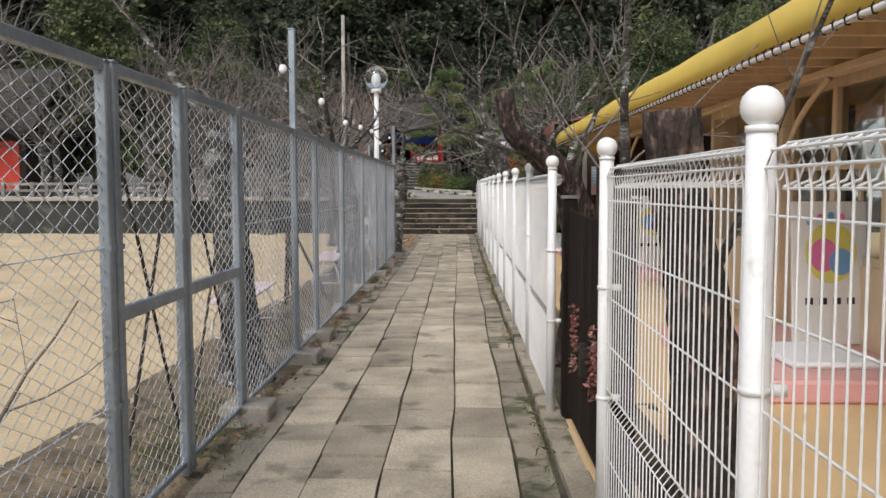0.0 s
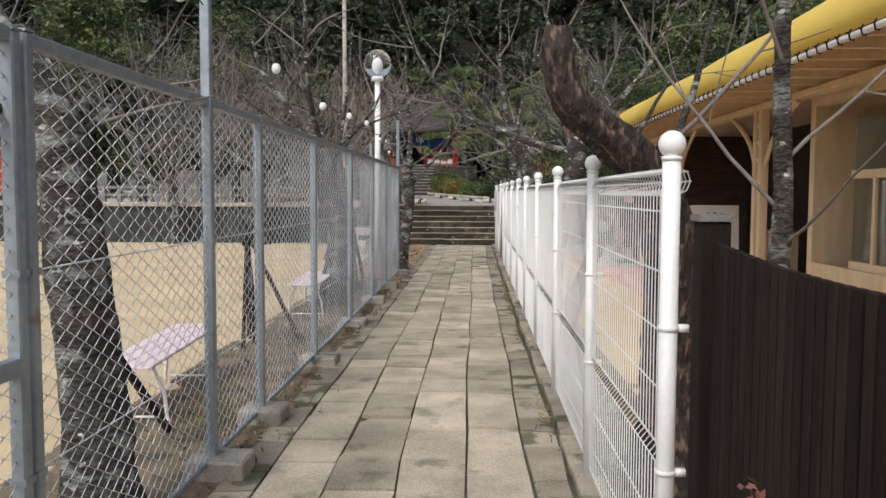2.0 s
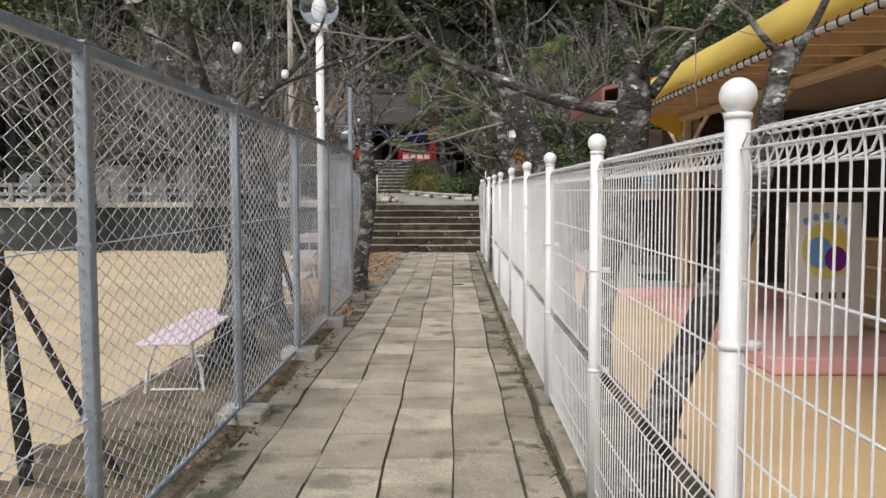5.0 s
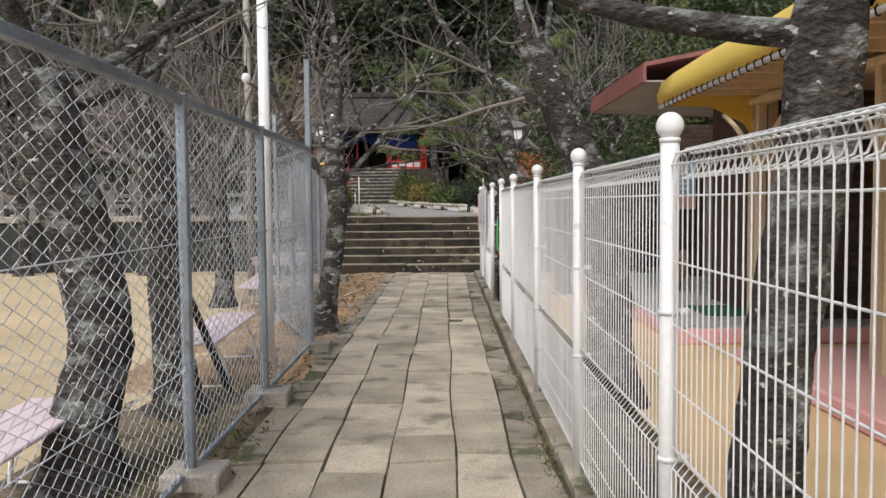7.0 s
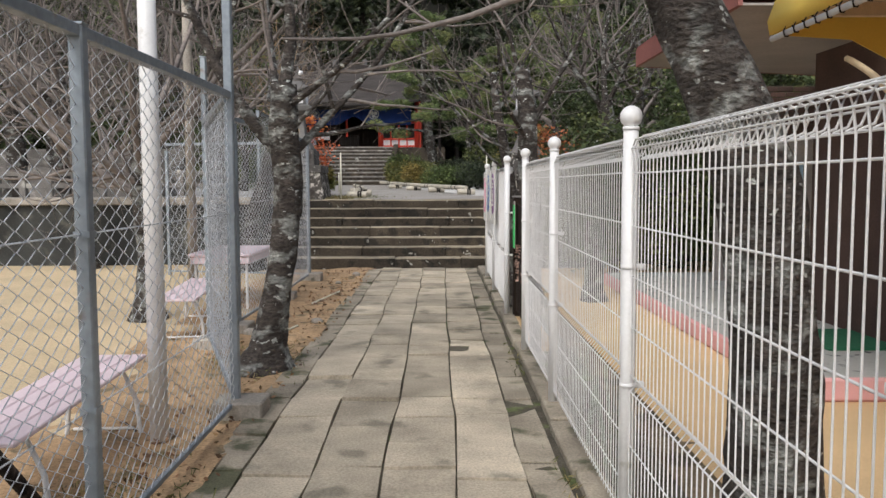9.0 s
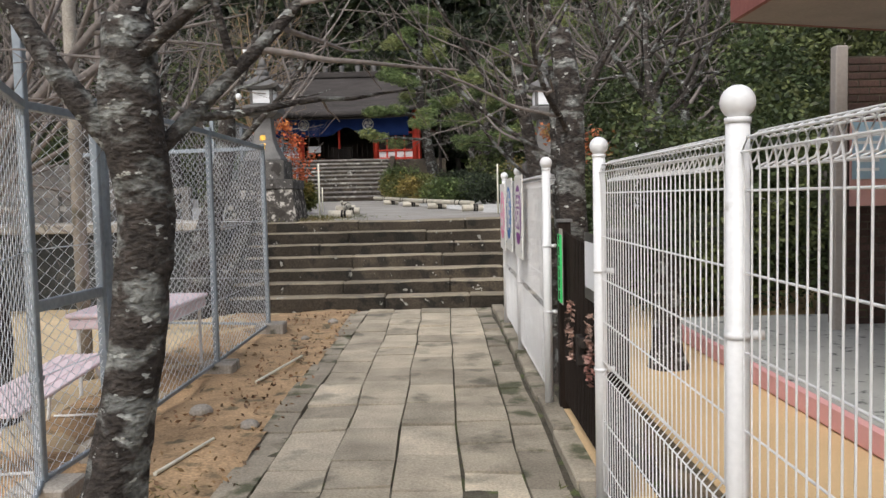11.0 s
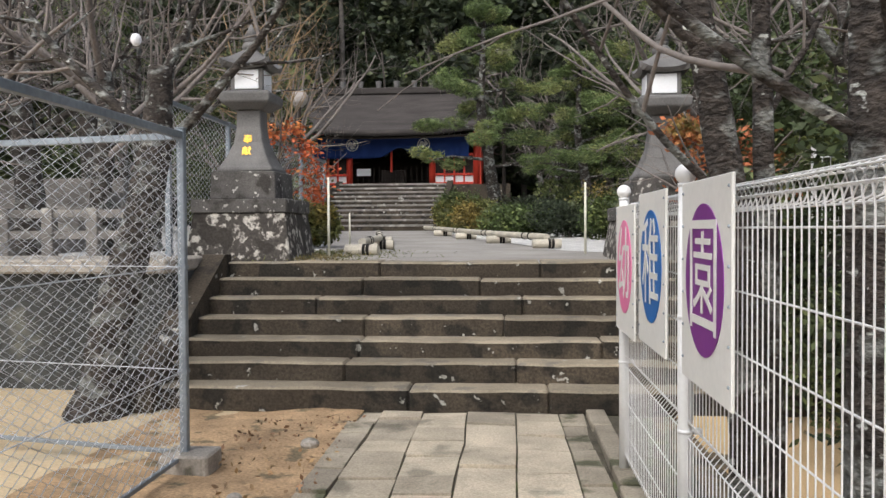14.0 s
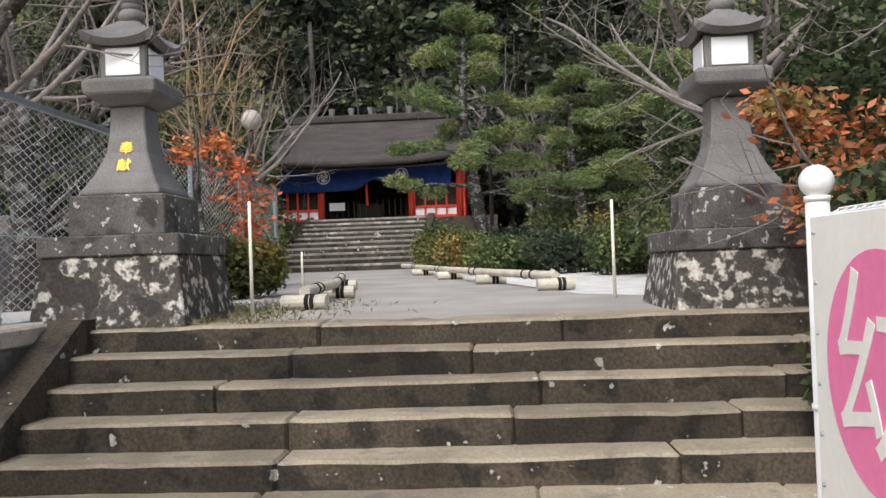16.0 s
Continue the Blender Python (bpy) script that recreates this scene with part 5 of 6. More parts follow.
part("collar", rod(bmesh.new(), (-1.38, 18.85, 3.64), (-1.38, 18.85, 3.72), 0.12, 0.1, 14), M_WHITE, lamp, smooth=True)
globe = part("globe", ball(bmesh.new(), (-1.38, 18.85, 3.95), 0.26, 24, 16), M_GLASS, lamp, "clear globe", smooth=True)
globe.visible_shadow = False
part("bulb", ball(bmesh.new(), (-1.38, 18.85, 3.92), 0.07, 12, 8, 1.5), M_PAPER, lamp, smooth=True)
pole = thing("utility_pole", "slim pale pole beyond the fence", "pole", "", (-2.9, 26.6, 0))
part("shaft", rod(bmesh.new(), (-2.9, 24.6, -0.03), (-2.9, 24.6, 6.5), 0.06, 0.05, 10), M_CONC, pole, smooth=True)

# thin bamboo poles and log edging of the court
for x, y, h in ((-1.82, 31.62, 2.17), (1.36, 32.63, 2.14), (-2.4, 36.0, 1.82)):
    part("bamboo_pole", rod(bmesh.new(), (x, y, court_z(x, y) - 0.02), (x, y, h), 0.017, 0.014, 8), M_GREENPOLE, None, "thin pale bamboo pole standing in the gravel", smooth=True, category="pole", group="bamboo poles")


def bamboo_log(p, q, r):
    t = thing("bamboo_log", "weathered bamboo log tied with black rope", "log", "log edging", p)
    part("log", rod(bmesh.new(), p, q, r, r, 12), M_BAMBOO, t)
    p, q = Vector(p), Vector(q)
    for f in (0.3, 0.42):
        a = p.lerp(q, f)
        d = (q - p).normalized() * 0.02
        part("rope", rod(bmesh.new(), a - d, a + d, r + 0.008, sides=12), M_ROPE, t)


def edge_logs(points, r=0.07):
    for (x0, y0), (x1, y1) in zip(points, points[1:]):
        z0, z1 = court_z(x0, y0) + r + 0.11, court_z(x1, y1) + r + 0.11
        bamboo_log((x0, y0, z0), (x1, y1, z1), r * 0.75)
        a = math.atan2(y1 - y0, x1 - x0) + 1.4
        zc = court_z(x0, y0) + r + 0.012
        bamboo_log((x0 - 0.22 * math.cos(a), y0 - 0.22 * math.sin(a), zc), (x0 + 0.22 * math.cos(a), y0 + 0.22 * math.sin(a), zc), r)


edge_logs([(-1.55, 32.4), (-1.6, 34.2), (-1.9, 36.2), (-2.2, 38)])
edge_logs([(0.95, 34.4), (0.2, 36.6), (-0.5, 39.0), (-1.2, 41.8), (-1.9, 44.5)])

# ---- paving slabs ----
paving = thing("paving", "worn sandstone slab paving of uneven stones", "paving", kind="structure")
rng = np.random.default_rng(9)
cols = [-0.96, -0.74, -0.38, 0.0, 0.38, 0.74, 0.95]


def joint_x(c, y):
    return cols[c] + 0.026 * noise.noise((0.9 * y, 5.3 * c, 0.4)) + 0.012 * noise.noise((3.1 * y, 2.9 * c, 8.4))


for c in range(6):
    y = -2.0 - rng.uniform(0, 0.5)
    sk = [0.0, 0.0, 0.0, 0.0]
    while y < 28.68:
        ln = float(rng.uniform(0.30, 0.78)) * (1.25 if c == 4 else 0.9 if c in (0, 5) else 1.0)
        y1 = min(28.7, y + ln)
        if y1 - y < 0.12:
            break
        j = [float(v) for v in rng.uniform(-0.015, 0.015, 8)]
        hh = float(rng.uniform(-0.013, 0.013))
        sk = [sk[3], sk[2], float(rng.uniform(-0.022, 0.022)), float(rng.uniform(-0.022, 0.022))]
        g = 0.007
        bm = bmesh.new()
        xa, xb, xc, xd = joint_x(c, y) + g, joint_x(c + 1, y) - g, joint_x(c + 1, y1) - g, joint_x(c, y1) + g
        tilt = [0.4 * v for v in j]
        top = [bm.verts.new((xa, y + g + sk[0], hh + tilt[0])), bm.verts.new((xb, y + g + sk[1], hh + tilt[1])), bm.verts.new((xc, y1 - g + sk[2], hh + tilt[2])), bm.verts.new((xd, y1 - g + sk[3], hh + tilt[3]))]
        face = bm.faces.new(top)
        ext = bmesh.ops.inset_region(bm, faces=[face], thickness=0.012, depth=0.0)
        for v in top:
            v.co.z -= 0.012
        low = [bm.verts.new((v.co.x, v.co.y, -0.05)) for v in top]
        for k in range(4):
            bm.faces.new((top[k], low[k], low[(k + 1) % 4], top[(k + 1) % 4]))
        bmesh.ops.recalc_face_normals(bm, faces=bm.faces[:])
        part("slab", bm, M_SLAB_EDGE if c in (0, 5) else M_SLAB, paving)
        y = y1

# ---- kerb under the white fence ----
kerb = thing("kerb", "mossy concrete kerb under the white fence", "kerb", kind="structure")
rng = np.random.default_rng(21)
y = -2.0
while y < 28.6:
    ln = float(rng.uniform(0.55, 0.95))
    bm = boxed(0.985 + float(rng.uniform(-.01, .01)), y, -0.06, 1.13, min(28.7, y + ln - 0.012), 0.028 + float(rng.uniform(-.012, .012)), bevel=0.01)
    part("kerb_stone", bm, M_SLAB_EDGE, kerb)
    y += ln

# ---- leaf litter, moss and grass on the verges ----
rng = np.random.default_rng(31)
n = 2600
pts = np.stack([rng.uniform(-1.75, -0.85, n), rng.uniform(0, 28.5, n), rng.uniform(-0.01, 0.012, n)], 1)
keep = pts[:, 0] + 0.25 * np.sin(pts[:, 1] * 3) > -1.7
part("fallen_leaf", leaves("fallen_leaf", pts[keep], M_DRY, 0.022, rng), None, None, "dry brown leaves strewn along the fence foot", category="leaves", kind="stuff")
n = 9000
cx = rng.uniform(0, 1, n)
spot_y = np.array([5.6, 6.4, 9.3, 12.6, 14.5, 15.6, 17.6, 16.2, 20.9])[rng.integers(0, 9, n)] + rng.normal(0, 0.35, n)
pts = np.stack([np.where(cx < 0.9, rng.normal(-1.3, 0.2, n), rng.normal(0.93, 0.03, n)), spot_y, rng.uniform(-0.02, 0.035, n)], 1)
part("grass_tuft", leaves("grass_tuft", pts, M_GRASS, 0.03, rng, droop=-0.8, slim=0.12), None, None, "yellow green grass and moss at the fence foot", category="grass", kind="stuff")
n = 5000
pts = np.stack([rng.normal(-2.2, 0.5, n), rng.uniform(30.7, 34, n), TOP_Z + rng.uniform(-0.03, 0.05, n)], 1)
part("grass_tuft", leaves("grass_tuft", pts, M_GRASS, 0.035, rng, droop=-0.8, slim=0.14), None, None, "short yellow grass beside the lantern", category="grass", kind="stuff")
for i, (p, q) in enumerate((((-1.35, 21.9, 0.01), (-1.2, 22.55, 0.015)), ((-1.3, 24.2, 0.01), (-1.1, 25.3, 0.015)))):
    part("split_stick", rod(bmesh.new(), p, q, 0.013, 0.01, 7), M_GREENPOLE, None, "pale split bamboo stick lying on the soil", category="stick", group="fallen sticks")
for i, (x, y) in enumerate(((-1.35, 18.9), (-1.05, 22.9), (-1.5, 23.3), (-1.25, 26.4), (-1.1, 27.6), (-1.6, 22.2))):
    bm = ball(bmesh.new(), (x, y, 0.0), 0.05 + 0.02 * (i % 3), 9, 6, 0.6)
    for v in bm.verts:
        v.co += v.co.normalized() * 0.012 * noise.noise(v.co * 17)
    part("stone", bm, M_CONC, None, "small rough stone on the soil", category="stone", group="stones on the verge")

# ---- string of light bulbs ----
for i, (x, y, z) in enumerate(((-1.05, 7.75, 2.55), (-1.08, 9.85, 2.5), (-1.08, 11.75, 2.42), (-1.1, 13.6, 2.5), (-1.1, 15.2, 2.55), (-1.15, 17.2, 2.45), (-1.7, 26.0, 3.1), (-2.0, 26.85, 2.74), (-1.0, 5.7, 2.7))):
    t = thing("light_bulb", "white hanging festoon bulb on a black cord", "lamp", "festoon bulbs", (x, y, z))
    part("bulb", ball(bmesh.new(), (x, y, z), 0.034, 12, 9, 1.2), M_PAPER, t, smooth=True)
    part("socket", rod(bmesh.new(), (x, y, z + 0.03), (x, y, z + 0.085), 0.016, 0.012, 8), M_ROPE, t)
lights_y = [(-1.0, 5.7, 2.79), (-1.05, 7.75, 2.64), (-1.08, 9.85, 2.59), (-1.08, 11.75, 2.51), (-1.1, 13.6, 2.59), (-1.1, 15.2, 2.64), (-1.15, 17.2, 2.54), (-1.45, 18.5, 2.9)]
line = []
for a, b in zip(lights_y, lights_y[1:]):
    for k in range(6):
        u = k / 6
        line.append(((a[0] + (b[0] - a[0]) * u, a[1] + (b[1] - a[1]) * u, a[2] + (b[2] - a[2]) * u - 0.1 * math.sin(math.pi * u) + 0.0), 0.004))
line.append((lights_y[-1], 0.004))
part("string_light", tubes("string_light", [line], M_ROPE, 4), None, None, "thin black festoon cord strung along the trees", category="string light")

# ---- tree stakes in the yard ----
def stake_frame(x, y, h, label):
    t = thing("tree_stake", label, "stake", "tree stakes", (x, y, 0))
    for (dx, dy) in ((0.0, -0.1), (0.55, 0.2), (-0.1, 0.5)):
        part("pole", rod(bmesh.new(), (x + dx, y + dy, -0.05), (x + 0.02 * dx, y + 0.02 * dy + 0.1, h), 0.024, 0.02, 8), M_DEADWOOD, t)
    part("binding", ball(bmesh.new(), (x, y + 0.1, h - 0.06), 0.06, 10, 7, 1.2), M_ROPE, t)
    part("young_trunk", rod(bmesh.new(), (x + 0.08, y + 0.12, -0.03), (x - 0.02, y + 0.1, h + 0.12), 0.035, 0.03, 9), M_BARK, t)


stake_frame(-1.95, 12.0, 1.12, "dark wooden stakes tied round a young trunk")
part("prop_pole", rod(bmesh.new(), (-1.6, 7.66, 1.08), (-1.585, 8.92, -0.03), 0.026, sides=9), M_DEADWOOD, None, "dark round prop leaning against a cherry trunk", category="prop", group="tree props")
part("prop_pole", rod(bmesh.new(), (-1.54, 16.75, 1.0), (-1.45, 17.65, -0.03), 0.03, sides=9), M_DEADWOOD, None, "dark round prop leaning against a cherry trunk", category="prop")

# sapling beside the start
rng = np.random.default_rng(77)
sap = thing("sapling", "bare brown sapling behind the chain-link fence", "tree", "", (-1.45, 3.4, 0))
big, small = [], []
for d in ((0.2, 0.3, 1), (-0.4, 0.1, 1), (0.1, -0.4, 1), (0.45, 0.4, 0.9)):
    grow(big, small, Vector((-1.45, 3.55, 0.35)), Vector(d).normalized(), 0.012, 0.95, 1, rng)
part("trunk", trunk_mesh("trunk", [(-1.45, 3.55, -0.05, 0.07), (-1.46, 3.55, 0.2, 0.05), (-1.45, 3.55, 0.42, 0.035)], M_BARK, 9, 3), None, sap)
part("twig_spray", tubes("twig_spray", big + small, M_TWIG, 4), None, sap, "thin brown shoots", kind="stuff")

# ---- maples and winter trees round the court ----
def maple(x, y, z, h, seed, clumps, count, label, mat):
    rng = np.random.default_rng(seed)
    t = thing("maple_tree", label, "tree", "maples", (x, y, z))
    big, small = [], []
    part("trunk", trunk_mesh("trunk", [(x, y, z - 0.05, 0.07), (x + 0.05, y, z + h * 0.3, 0.055), (x, y, z + h * 0.55, 0.04)], M_BARK, 8, seed), None, t)
    for k in range(5):
        a = k * 1.3
        grow(big, small, Vector((x, y, z + h * (0.3 + 0.05 * k))), Vector((math.cos(a), math.sin(a), 0.7)).normalized(), 0.022, h * 0.5, 1, rng)
    part("twig_spray", tubes("twig_spray", big + small, M_TWIG, 3), None, t, "thin grey twigs", kind="stuff")
    part("crown", leaves("crown", blob_points(rng, count, [(x + a, y + b, z + c, r, r, r * 0.7) for a, b, c, r in clumps], 0.35), mat, 0.04, rng), None, t, "sparse red and orange leaves")


maple(-3.1, 33.9, TOP_Z, 2.6, 91, [(0.45, 0, 1.55, 0.22), (0.6, 0, 1.2, 0.3), (0.25, 0.1, 1.85, 0.18), (-0.1, 0, 1.75, 0.2), (0.55, 0.1, 0.9, 0.2)], 850, "young maple with orange red leaves beside the lantern", M_LEAF_RED)
M_LEAF_MAPLE = leaf_material("mixed maple leaves", (0.46, 0.16, 0.07), tint=(0.17, 0.17, 0.055))
maple(2.55, 30.3, 0.6, 2.6, 92, [(-0.3, 0, 1.85, 0.25), (0.15, 0.1, 1.65, 0.4), (-0.15, 0, 1.3, 0.3), (0.3, 0, 1.1, 0.4), (0.1, -0.1, 0.8, 0.3), (-0.45, 0, 1.95, 0.18)], 2000, "maple with red and green leaves before the lantern", M_LEAF_MAPLE)
rng = np.random.default_rng(95)
tan = thing("winter_tree", "tall pale tan bare tree behind the lantern", "tree", "", (-4.2, 37.5, TOP_Z))
big, small = [], []
part("trunk", trunk_mesh("trunk", [(-4.3, 37.5, TOP_Z - 0.05, 0.09), (-4.25, 37.5, TOP_Z + 1.6, 0.07), (-4.2, 37.5, TOP_Z + 2.8, 0.05)], M_BARK, 8, 4), None, tan)
for k in range(9):
    a = k * 0.7
    grow(big, small, Vector((-4.25, 37.5, TOP_Z + 1.2 + 0.18 * k)), Vector((0.45 * math.cos(a), 0.45 * math.sin(a), 1)).normalized(), 0.03, 2.6, 1, rng, up=0.5)
M_TANTWIG = material("pale tan twigs", (0.30, 0.21, 0.12), 0.9, 0, 25, 0.2, 2, 0.2, 0.2)
part("twig_spray", tubes("twig_spray", big + small, M_TANTWIG, 3), None, tan, "dense tan twigs", kind="stuff")
for i, (x, y, h) in enumerate(((-8.5, 50, 5.0), (1.6, 53, 5.0), (5.5, 46, 4.5), (-5.8, 39.5, 3.0))):
    rng = np.random.default_rng(120 + i)
    z = court_z(x, y)
    t = thing("winter_tree", "bare grey tree in front of the woods", "tree", "winter trees", (x, y, z))
    big, small = [], []
    part("trunk", trunk_mesh("trunk", [(x, y, z - 0.05, 0.13), (x + 0.1, y, z + h * 0.3, 0.1), (x, y, z + h * 0.6, 0.06)], M_BARK, 8, i), None, t)
    for k in range(7):
        a = k * 0.95
        grow(big, small, Vector((x, y, z + h * (0.3 + 0.04 * k))), Vector((0.7 * math.cos(a), 0.7 * math.sin(a), 0.8)).normalized(), 0.04, h * 0.5, 1, rng)
    part("twig_spray", tubes("twig_spray", big + small, M_TWIG, 3), None, t, "bare grey twigs", kind="stuff")
lamp2 = thing("court_lamp", "dark lamp post with a round globe in the court", "lamp", "", (-4.79, 42.0, court_z(0, 42)))
part("pole", rod(bmesh.new(), (-4.79, 42, court_z(0, 42) - 0.02), (-4.79, 42, 4.62), 0.05, 0.04, 10), M_DARKIN, lamp2)
part("globe", ball(bmesh.new(), (-4.79, 42, 4.81), 0.22, 18, 12), M_SOFFIT, lamp2, smooth=True)

# ---- sago palm and hedge behind the second gate ----
palm = thing("sago_palm", "dark sago palm with arching fronds behind the gate", "palm", "", (2.3, 24.6, 0))
part("trunk", trunk_mesh("trunk", [(2.3, 24.6, -0.05, 0.13), (2.28, 24.6, 0.5, 0.12), (2.3, 24.6, 1.0, 0.11)], M_BARK, 10, 8), None, palm)
rng = np.random.default_rng(66)
for k in range(16):
    a, tilt = k * 2.4, 0.5 + 0.5 * (k % 3) / 2
    spine, blades = [], []
    for i in range(12):
        u = i / 11
        r = 0.85 * u
        p = Vector((2.3 + r * math.cos(a), 24.6 + r * math.sin(a), 1.05 + tilt * u * 0.9 - 0.75 * u * u))
        spine.append((tuple(p), 0.012 * (1 - 0.8 * u) + 0.002))
        side = Vector((-math.sin(a), math.cos(a), 0))
        if i > 1:
            for s in (-1, 1):
                for f in (0, 0.04):
                    q = p + Vector((math.cos(a), math.sin(a), 0)) * f
                    blades.append([(tuple(q), 0.007), (tuple(q + side * s * 0.16 * (1.1 - u) + Vector((math.cos(a) * 0.07, math.sin(a) * 0.07, 0.03))), 0.002)])
    part("frond", tubes("frond", [spine] + blades, M_LEAF_DARK, 3), None, palm)
for i, (x, y, r, h) in enumerate(((3.2, 27.6, 1.0, 2.6), (4.8, 27.0, 1.1, 2.9), (2.6, 29.2, 0.7, 2.0), (6.5, 27.4, 1.2, 3.0), (3.6, 31.6, 0.9, 2.4))):
    rng = np.random.default_rng(400 + i)
    cl = [(rng.uniform(-.6, .6) * r, rng.uniform(-.6, .6) * r, h * rng.uniform(0.2, 0.85), r * 0.55, r * 0.55, h * 0.22) for _ in range(12)]
    leafy("evergreen_shrub", "tall dark glossy evergreen shrub behind the fence", "shrub", x, y, 0 if y < 30 else TOP_Z, cl, 9000, M_LEAF_FINE, 0.045, 410 + i, group="tall shrubs", trunk=[(0, 0, -0.05, 0.07), (0, 0, h * 0.6, 0.04)])
tall = thing("mesh_fence", "white wire fence standing on the dark retaining wall", "fence", "", (3.4, 30.3, 1.2))
for x in (3.4, 5.4, 7.4, 9.4):
    part("post", rod(bmesh.new(), (x, 30.3, 1.17), (x, 30.3, 2.35), 0.03, sides=10), M_WHITE, tall)
lines = [[((3.4 + 0.08 * i, 30.3, 1.25), 0.004), ((3.4 + 0.08 * i, 30.3, 2.25), 0.004)] for i in range(76)]
lines += [[((3.4, 30.3, z), 0.006), ((9.4, 30.3, z), 0.006)] for z in (1.27, 1.6, 1.93, 2.24)]
part("wire_panel", tubes("wire_panel", lines, M_WHITE, 4), None, tall, kind="stuff")

# ---- things in the kindergarten yard ----
M_SKYBLUE = material("light blue paint", (0.20, 0.42, 0.72), 0.5, 0, 40, 0.05, 2, 0.08, 0.02)
M_LEMON = material("lemon paint", (0.80, 0.72, 0.18), 0.5, 0, 40, 0.05, 2, 0.08, 0.02)
M_GREENMAT = material("green door mat", (0.03, 0.16, 0.08), 0.95, 0, 120, 0.25, 2, 0.1, 0.6)


def flat_disc(x, y, z, rx, rz, mat, parent, name):
    bm = bmesh.new()
    bm.faces.new([bm.verts.new((x + rx * math.cos(a), y, z + rz * math.sin(a))) for a in np.linspace(0, 6.28, 25)[:-1]])
    thicken(bm, -0.002)
    return part(name, bm, mat, parent)


def picture_board(x, y, z, ang, c1, c2, label):
    """A white board on which round coloured shapes are painted; it faces the start of the path."""
    t = thing("picture_board", label, "board", "painted boards", (0, 0, 0))
    part("panel", boxed(-0.36, 0, 0, 0.36, 0.03, 1.28, bevel=0.006), M_BOARD, t)
    flat_disc(0, -0.003, 0.82, 0.24, 0.27, M_LEMON, t, "painted_shape")
    flat_disc(-0.07, -0.006, 0.8, 0.13, 0.15, c1, t, "painted_shape")
    flat_disc(0.09, -0.007, 0.74, 0.11, 0.12, c2, t, "painted_shape")
    for k in range(5):
        flat_disc(-0.2 + 0.1 * k, -0.006, 1.1 + 0.05 * math.sin(k * 0.78), 0.03, 0.035, c1 if k % 2 else M_SKYBLUE, t, "painted_shape")
    for k in range(4):
        part("painted_bar", boxed(-0.24 + 0.13 * k, -0.005, 0.36, -0.17 + 0.13 * k, -0.001, 0.42), M_DARKIN, t)
    t.matrix_basis = pose(x, y, z, -4, 0, ang)


picture_board(3.75, 8.1, 0.15, 6, M_ROSE, M_SKYBLUE, "white board painted with round pink and blue shapes")
picture_board(3.95, 15.7, 0.13, 4, M_SKYBLUE, M_PURPLE, "white board painted with a blue round shape")
for y in (12.2, 13.2, 16.2):
    t = thing("shoe_shelf", "cream open shoe shelf on the veranda", "shelf", "shoe shelves", (5.1, y, 0))
    part("back", boxed(5.3, y, 0, 5.33, y + 0.95, 1.0), M_CREAM, t)
    for z in (0.02, 0.34, 0.66, 0.97):
        part("shelf_board", boxed(5.0, y, z, 5.3, y + 0.95, z + 0.03), M_CREAM, t)
    for k in range(4):
        part("divider", boxed(5.0, y + 0.306 * k, 0.02, 5.3, y + 0.03 + 0.306 * k, 0.98), M_CREAM, t)
part("door_mat", boxed(3.4, 20.5, 0.147, 4.3, 21.4, 0.165, bevel=0.004), M_GREENMAT, None, "dark green door mat on the tiles", category="mat")
bm = bmesh.new()
for p, r, s in (((0, 0, 0.26), 0.14, 0.8), ((0.0, -0.2, 0.42), 0.1, 1.1), ((0, -0.24, 0.55), 0.08, 1.0), ((0.0, 0.12, 0.24), 0.13, 0.9)):
    ball(bm, (3.9 + p[0], 23.4 + p[1], 0.146 + p[2]), r, 12, 8, s)
for dx in (-0.07, 0.07):
    for dy in (-0.16, 0.14):
        rod(bm, (3.9 + dx, 23.4 + dy, 0.146), (3.9 + dx, 23.4 + dy, 0.4), 0.03, 0.04, 8)
part("garden_figure", bm, material("mottled fawn figure", (0.34, 0.24, 0.16), 0.7, 0, 30, 0.25, 6, 0.3, 0.2, second=(0.12, 0.09, 0.07)), None, "small fawn animal garden figure on the tiles", smooth=True, category="statue")

# ---- more bare cherries: a web of twigs over the walk ----
bare = []
for k in range(3):
    rng = np.random.default_rng(500 + k)
    t = thing("cherry_tree", "bare winter cherry with a dense web of twigs", "tree", "bare cherries round the walk")
    part("trunk", trunk_mesh("trunk", [(0, 0, -0.05, 0.15), (0.06, 0, 0.7, 0.12), (-0.03, 0.02, 1.5, 0.11), (0.0, 0, 2.1, 0.08)], M_BARK, 10, 500 + k), None, t)
    big, small = [], []
    for m in range(7):
        a = m * 0.9 + k
        grow(big, small, Vector((0, 0, 1.1 + 0.15 * m)), Vector((0.9 * math.cos(a), 0.9 * math.sin(a), 0.55)).normalized(), 0.045, 2.7, 0, rng, up=0.2)
    for line in big:
        part("limb", tubes("limb", [line], M_TWIG, 5), None, t)
    part("twig_spray", tubes("twig_spray", small, M_TWIG, 3), None, t, "fine bare twigs", kind="stuff")
    bare.append(t)
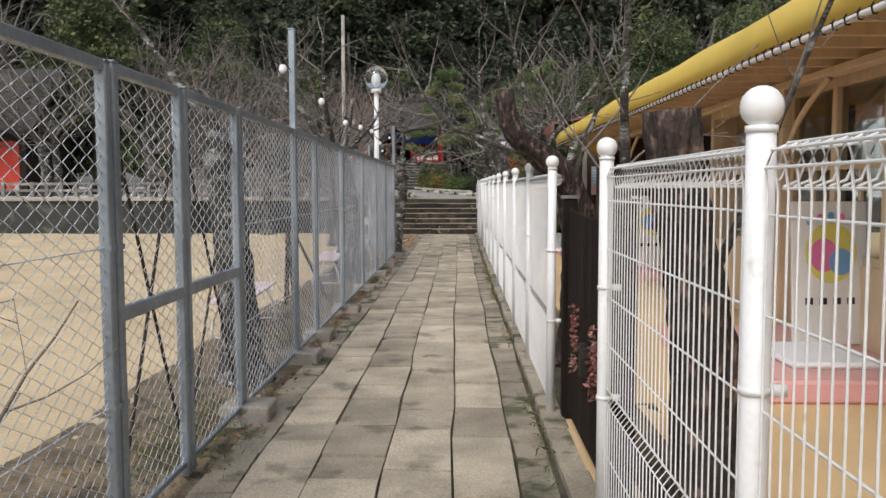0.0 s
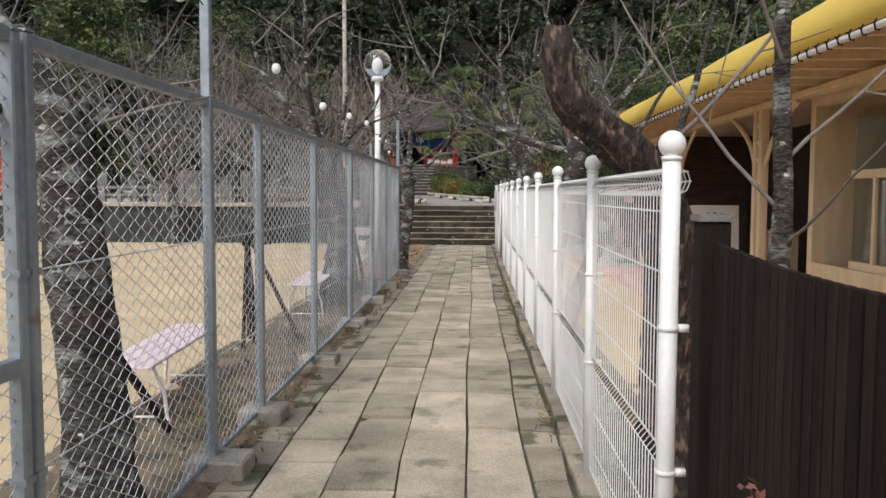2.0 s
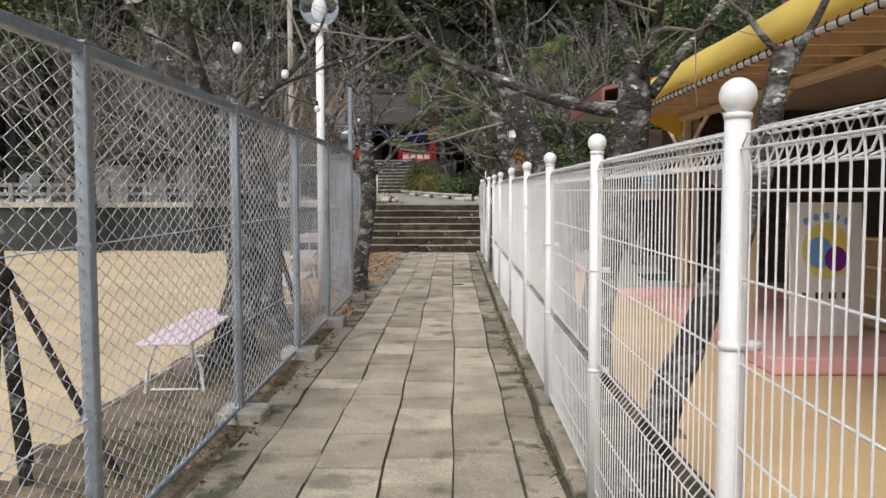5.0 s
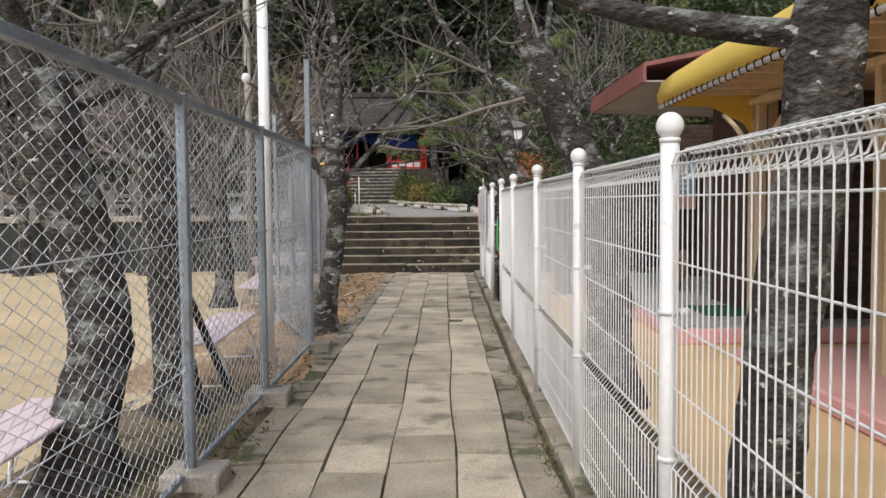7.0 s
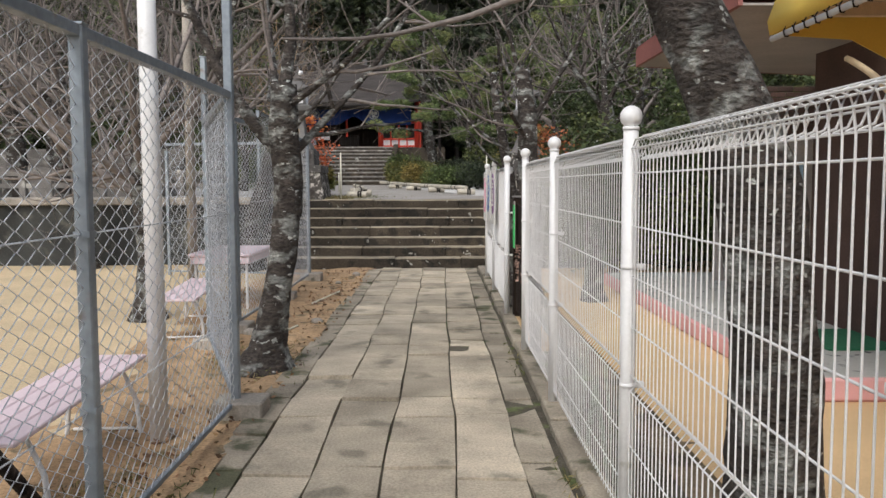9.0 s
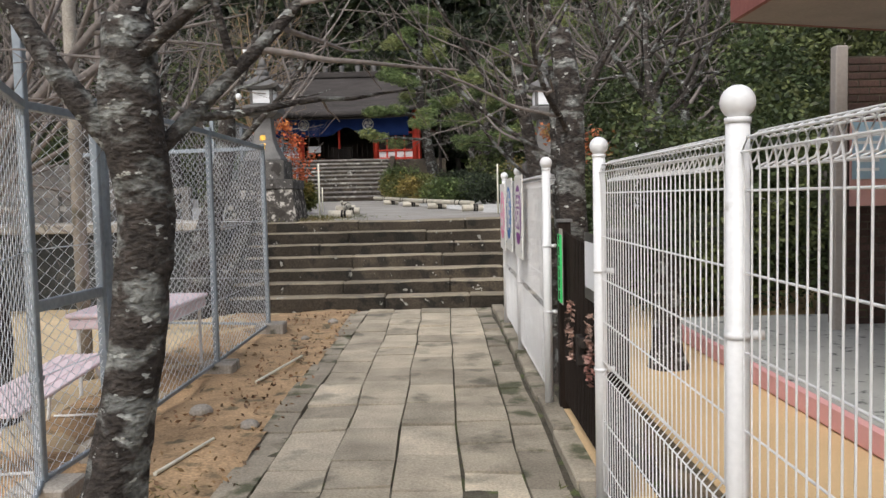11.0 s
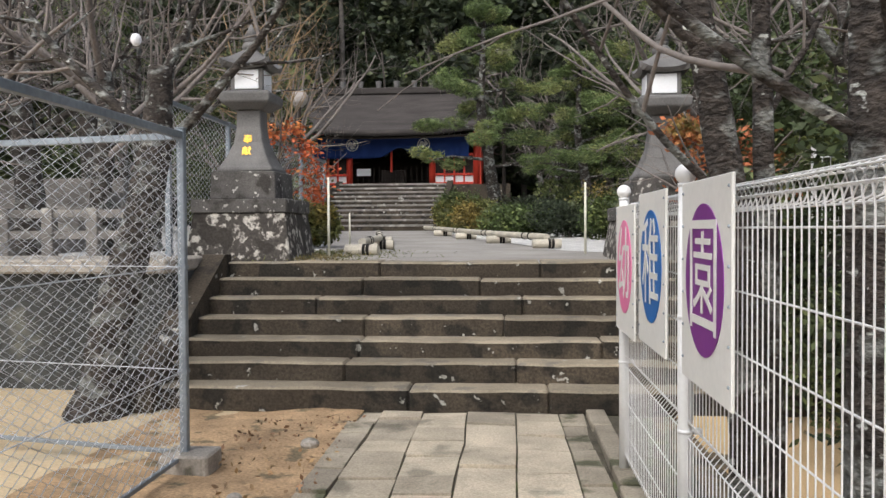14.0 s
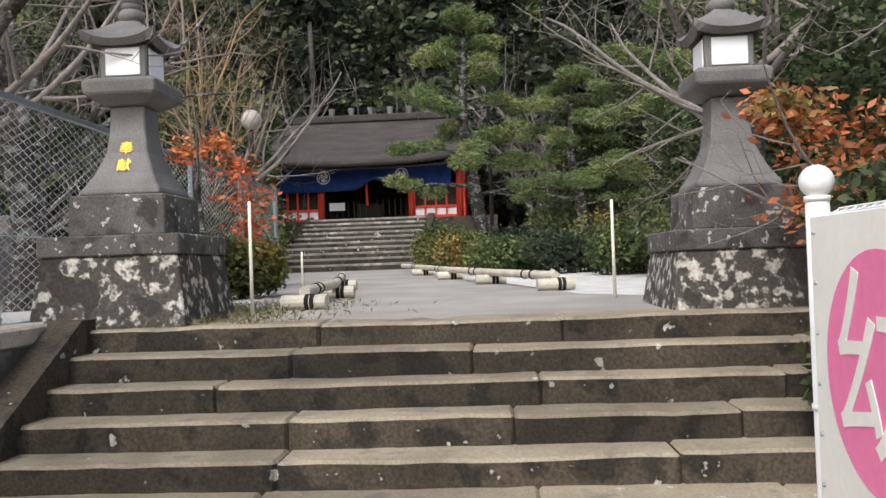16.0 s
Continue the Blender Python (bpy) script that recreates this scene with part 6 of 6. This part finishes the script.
places = ((-8.6, 40.5, 1.0, 0), (-3.0, 23.2, 1.05, 1), (6.2, 34.0, 1.0, 2), (-4.6, 31.6, 1.1, 2), (-6.2, 29.0, 1.2, 0), (7.5, 38, 1.1, 1), (3.2, 34.2, 1.2, 0), (-9.5, 35, 1.4, 1), (-7.8, 31.8, 1.2, 2), (4.8, 36.5, 1.3, 1), (-13, 36, 1.5, 0), (-17, 36, 1.5, 1), (-6.0, 45, 1.5, 2), (6.5, 42, 1.6, 0), (-22, 34, 1.5, 2), (-9, 29.0, 1.1, 2), (-11, 47, 2.2, 0), (-14.5, 43, 2.2, 1), (-18, 45, 2.5, 2), (-10.5, 58, 2.2, 1), (-23, 44, 2.6, 0), (-28, 47, 2.8, 1), (2.5, 57.5, 2.2, 2), (6, 55, 2.3, 0), (9.5, 50, 2.4, 1), (13, 47, 2.5, 2), (17, 52, 2.8, 0), (-0.5, 60.5, 2.0, 1), (-33, 40, 2.6, 2), (22, 46, 2.8, 1), (4.6, 31.8, 1.1, 0), (-5, 64, 2.4, 2), (-12, 63, 2.6, 0), (8, 62, 2.6, 1))
for i, (x, y, sc, k) in enumerate(places):
    z = court_z(x, y) if y > 30.6 else 0.0
    m = pose(x, y, z, 0, 0, 71 * i) @ Matrix.Scale(sc, 4)
    if i < 3:
        bare[i].matrix_basis = m
    else:
        copy_thing(bare[k], m).matrix_basis = m
mast = thing("court_lamp", "tall lamp post with a pale shade beside the pine", "lamp", "", (0.3, 46.8, court_z(0, 46.8)))
part("pole", rod(bmesh.new(), (0.3, 46.8, court_z(0, 46.8) - 0.02), (0.3, 46.8, 6.6), 0.06, 0.045, 10), M_DARKIN, mast)
part("shade", rod(bmesh.new(), (0.3, 46.8, 6.55), (0.3, 46.8, 6.95), 0.14, 0.26, 14), M_SOFFIT, mast, smooth=True)

# house and stone rails on the terrace beyond the yard
house = thing("terrace_house", "low dark-roofed house with red walls on the terrace", "house", "", (-22, 36, TOP_Z))
part("wall", boxed(-26, 36, TOP_Z - 0.05, -18.3, 40, 4.0), M_DARKIN, house)
for k in range(5):
    part("wall_panel", boxed(-25.6 + 1.5 * k, 35.96, TOP_Z + 0.3, -24.6 + 1.5 * k, 36.0, 3.6), M_RED, house)
bm = bmesh.new()
v = [bm.verts.new(p) for p in ((-27, 34.6, 4.0), (-17.3, 34.6, 4.0), (-17.3, 38, 7.0), (-27, 38, 7.0), (-27, 41.4, 4.0), (-17.3, 41.4, 4.0))]
bm.faces.new((v[0], v[1], v[2], v[3])), bm.faces.new((v[3], v[2], v[5], v[4]))
thicken(bm, 0.16)
part("roof", bm, M_ROOF, house)
rail = thing("stone_balustrade", "grey stone balustrade along the terrace edge", "balustrade", "", (-8, 31.2, TOP_Z))
for k in range(24):
    x = -4.0 - 0.55 * k
    part("baluster", boxed(x - 0.07, 31.13, TOP_Z - 0.03, x + 0.07, 31.27, TOP_Z + 0.62, bevel=0.01), M_LICHEN, rail)
for z in (TOP_Z + 0.25, TOP_Z + 0.5):
    part("rail", boxed(-16.8, 31.16, z, -3.9, 31.24, z + 0.1, bevel=0.008), M_LICHEN, rail)
hall2 = thing("bleacher", "grey stepped stone seats beyond the yard", "seats", "", (-8, 33.6, TOP_Z))
for k in range(5):
    part("seat_step", boxed(-11.5, 33.4 + 0.5 * k, TOP_Z - 0.05, -6.2, 33.9 + 0.5 * k, TOP_Z + 0.25 * (k + 1), bevel=0.015), M_LICHEN, hall2)
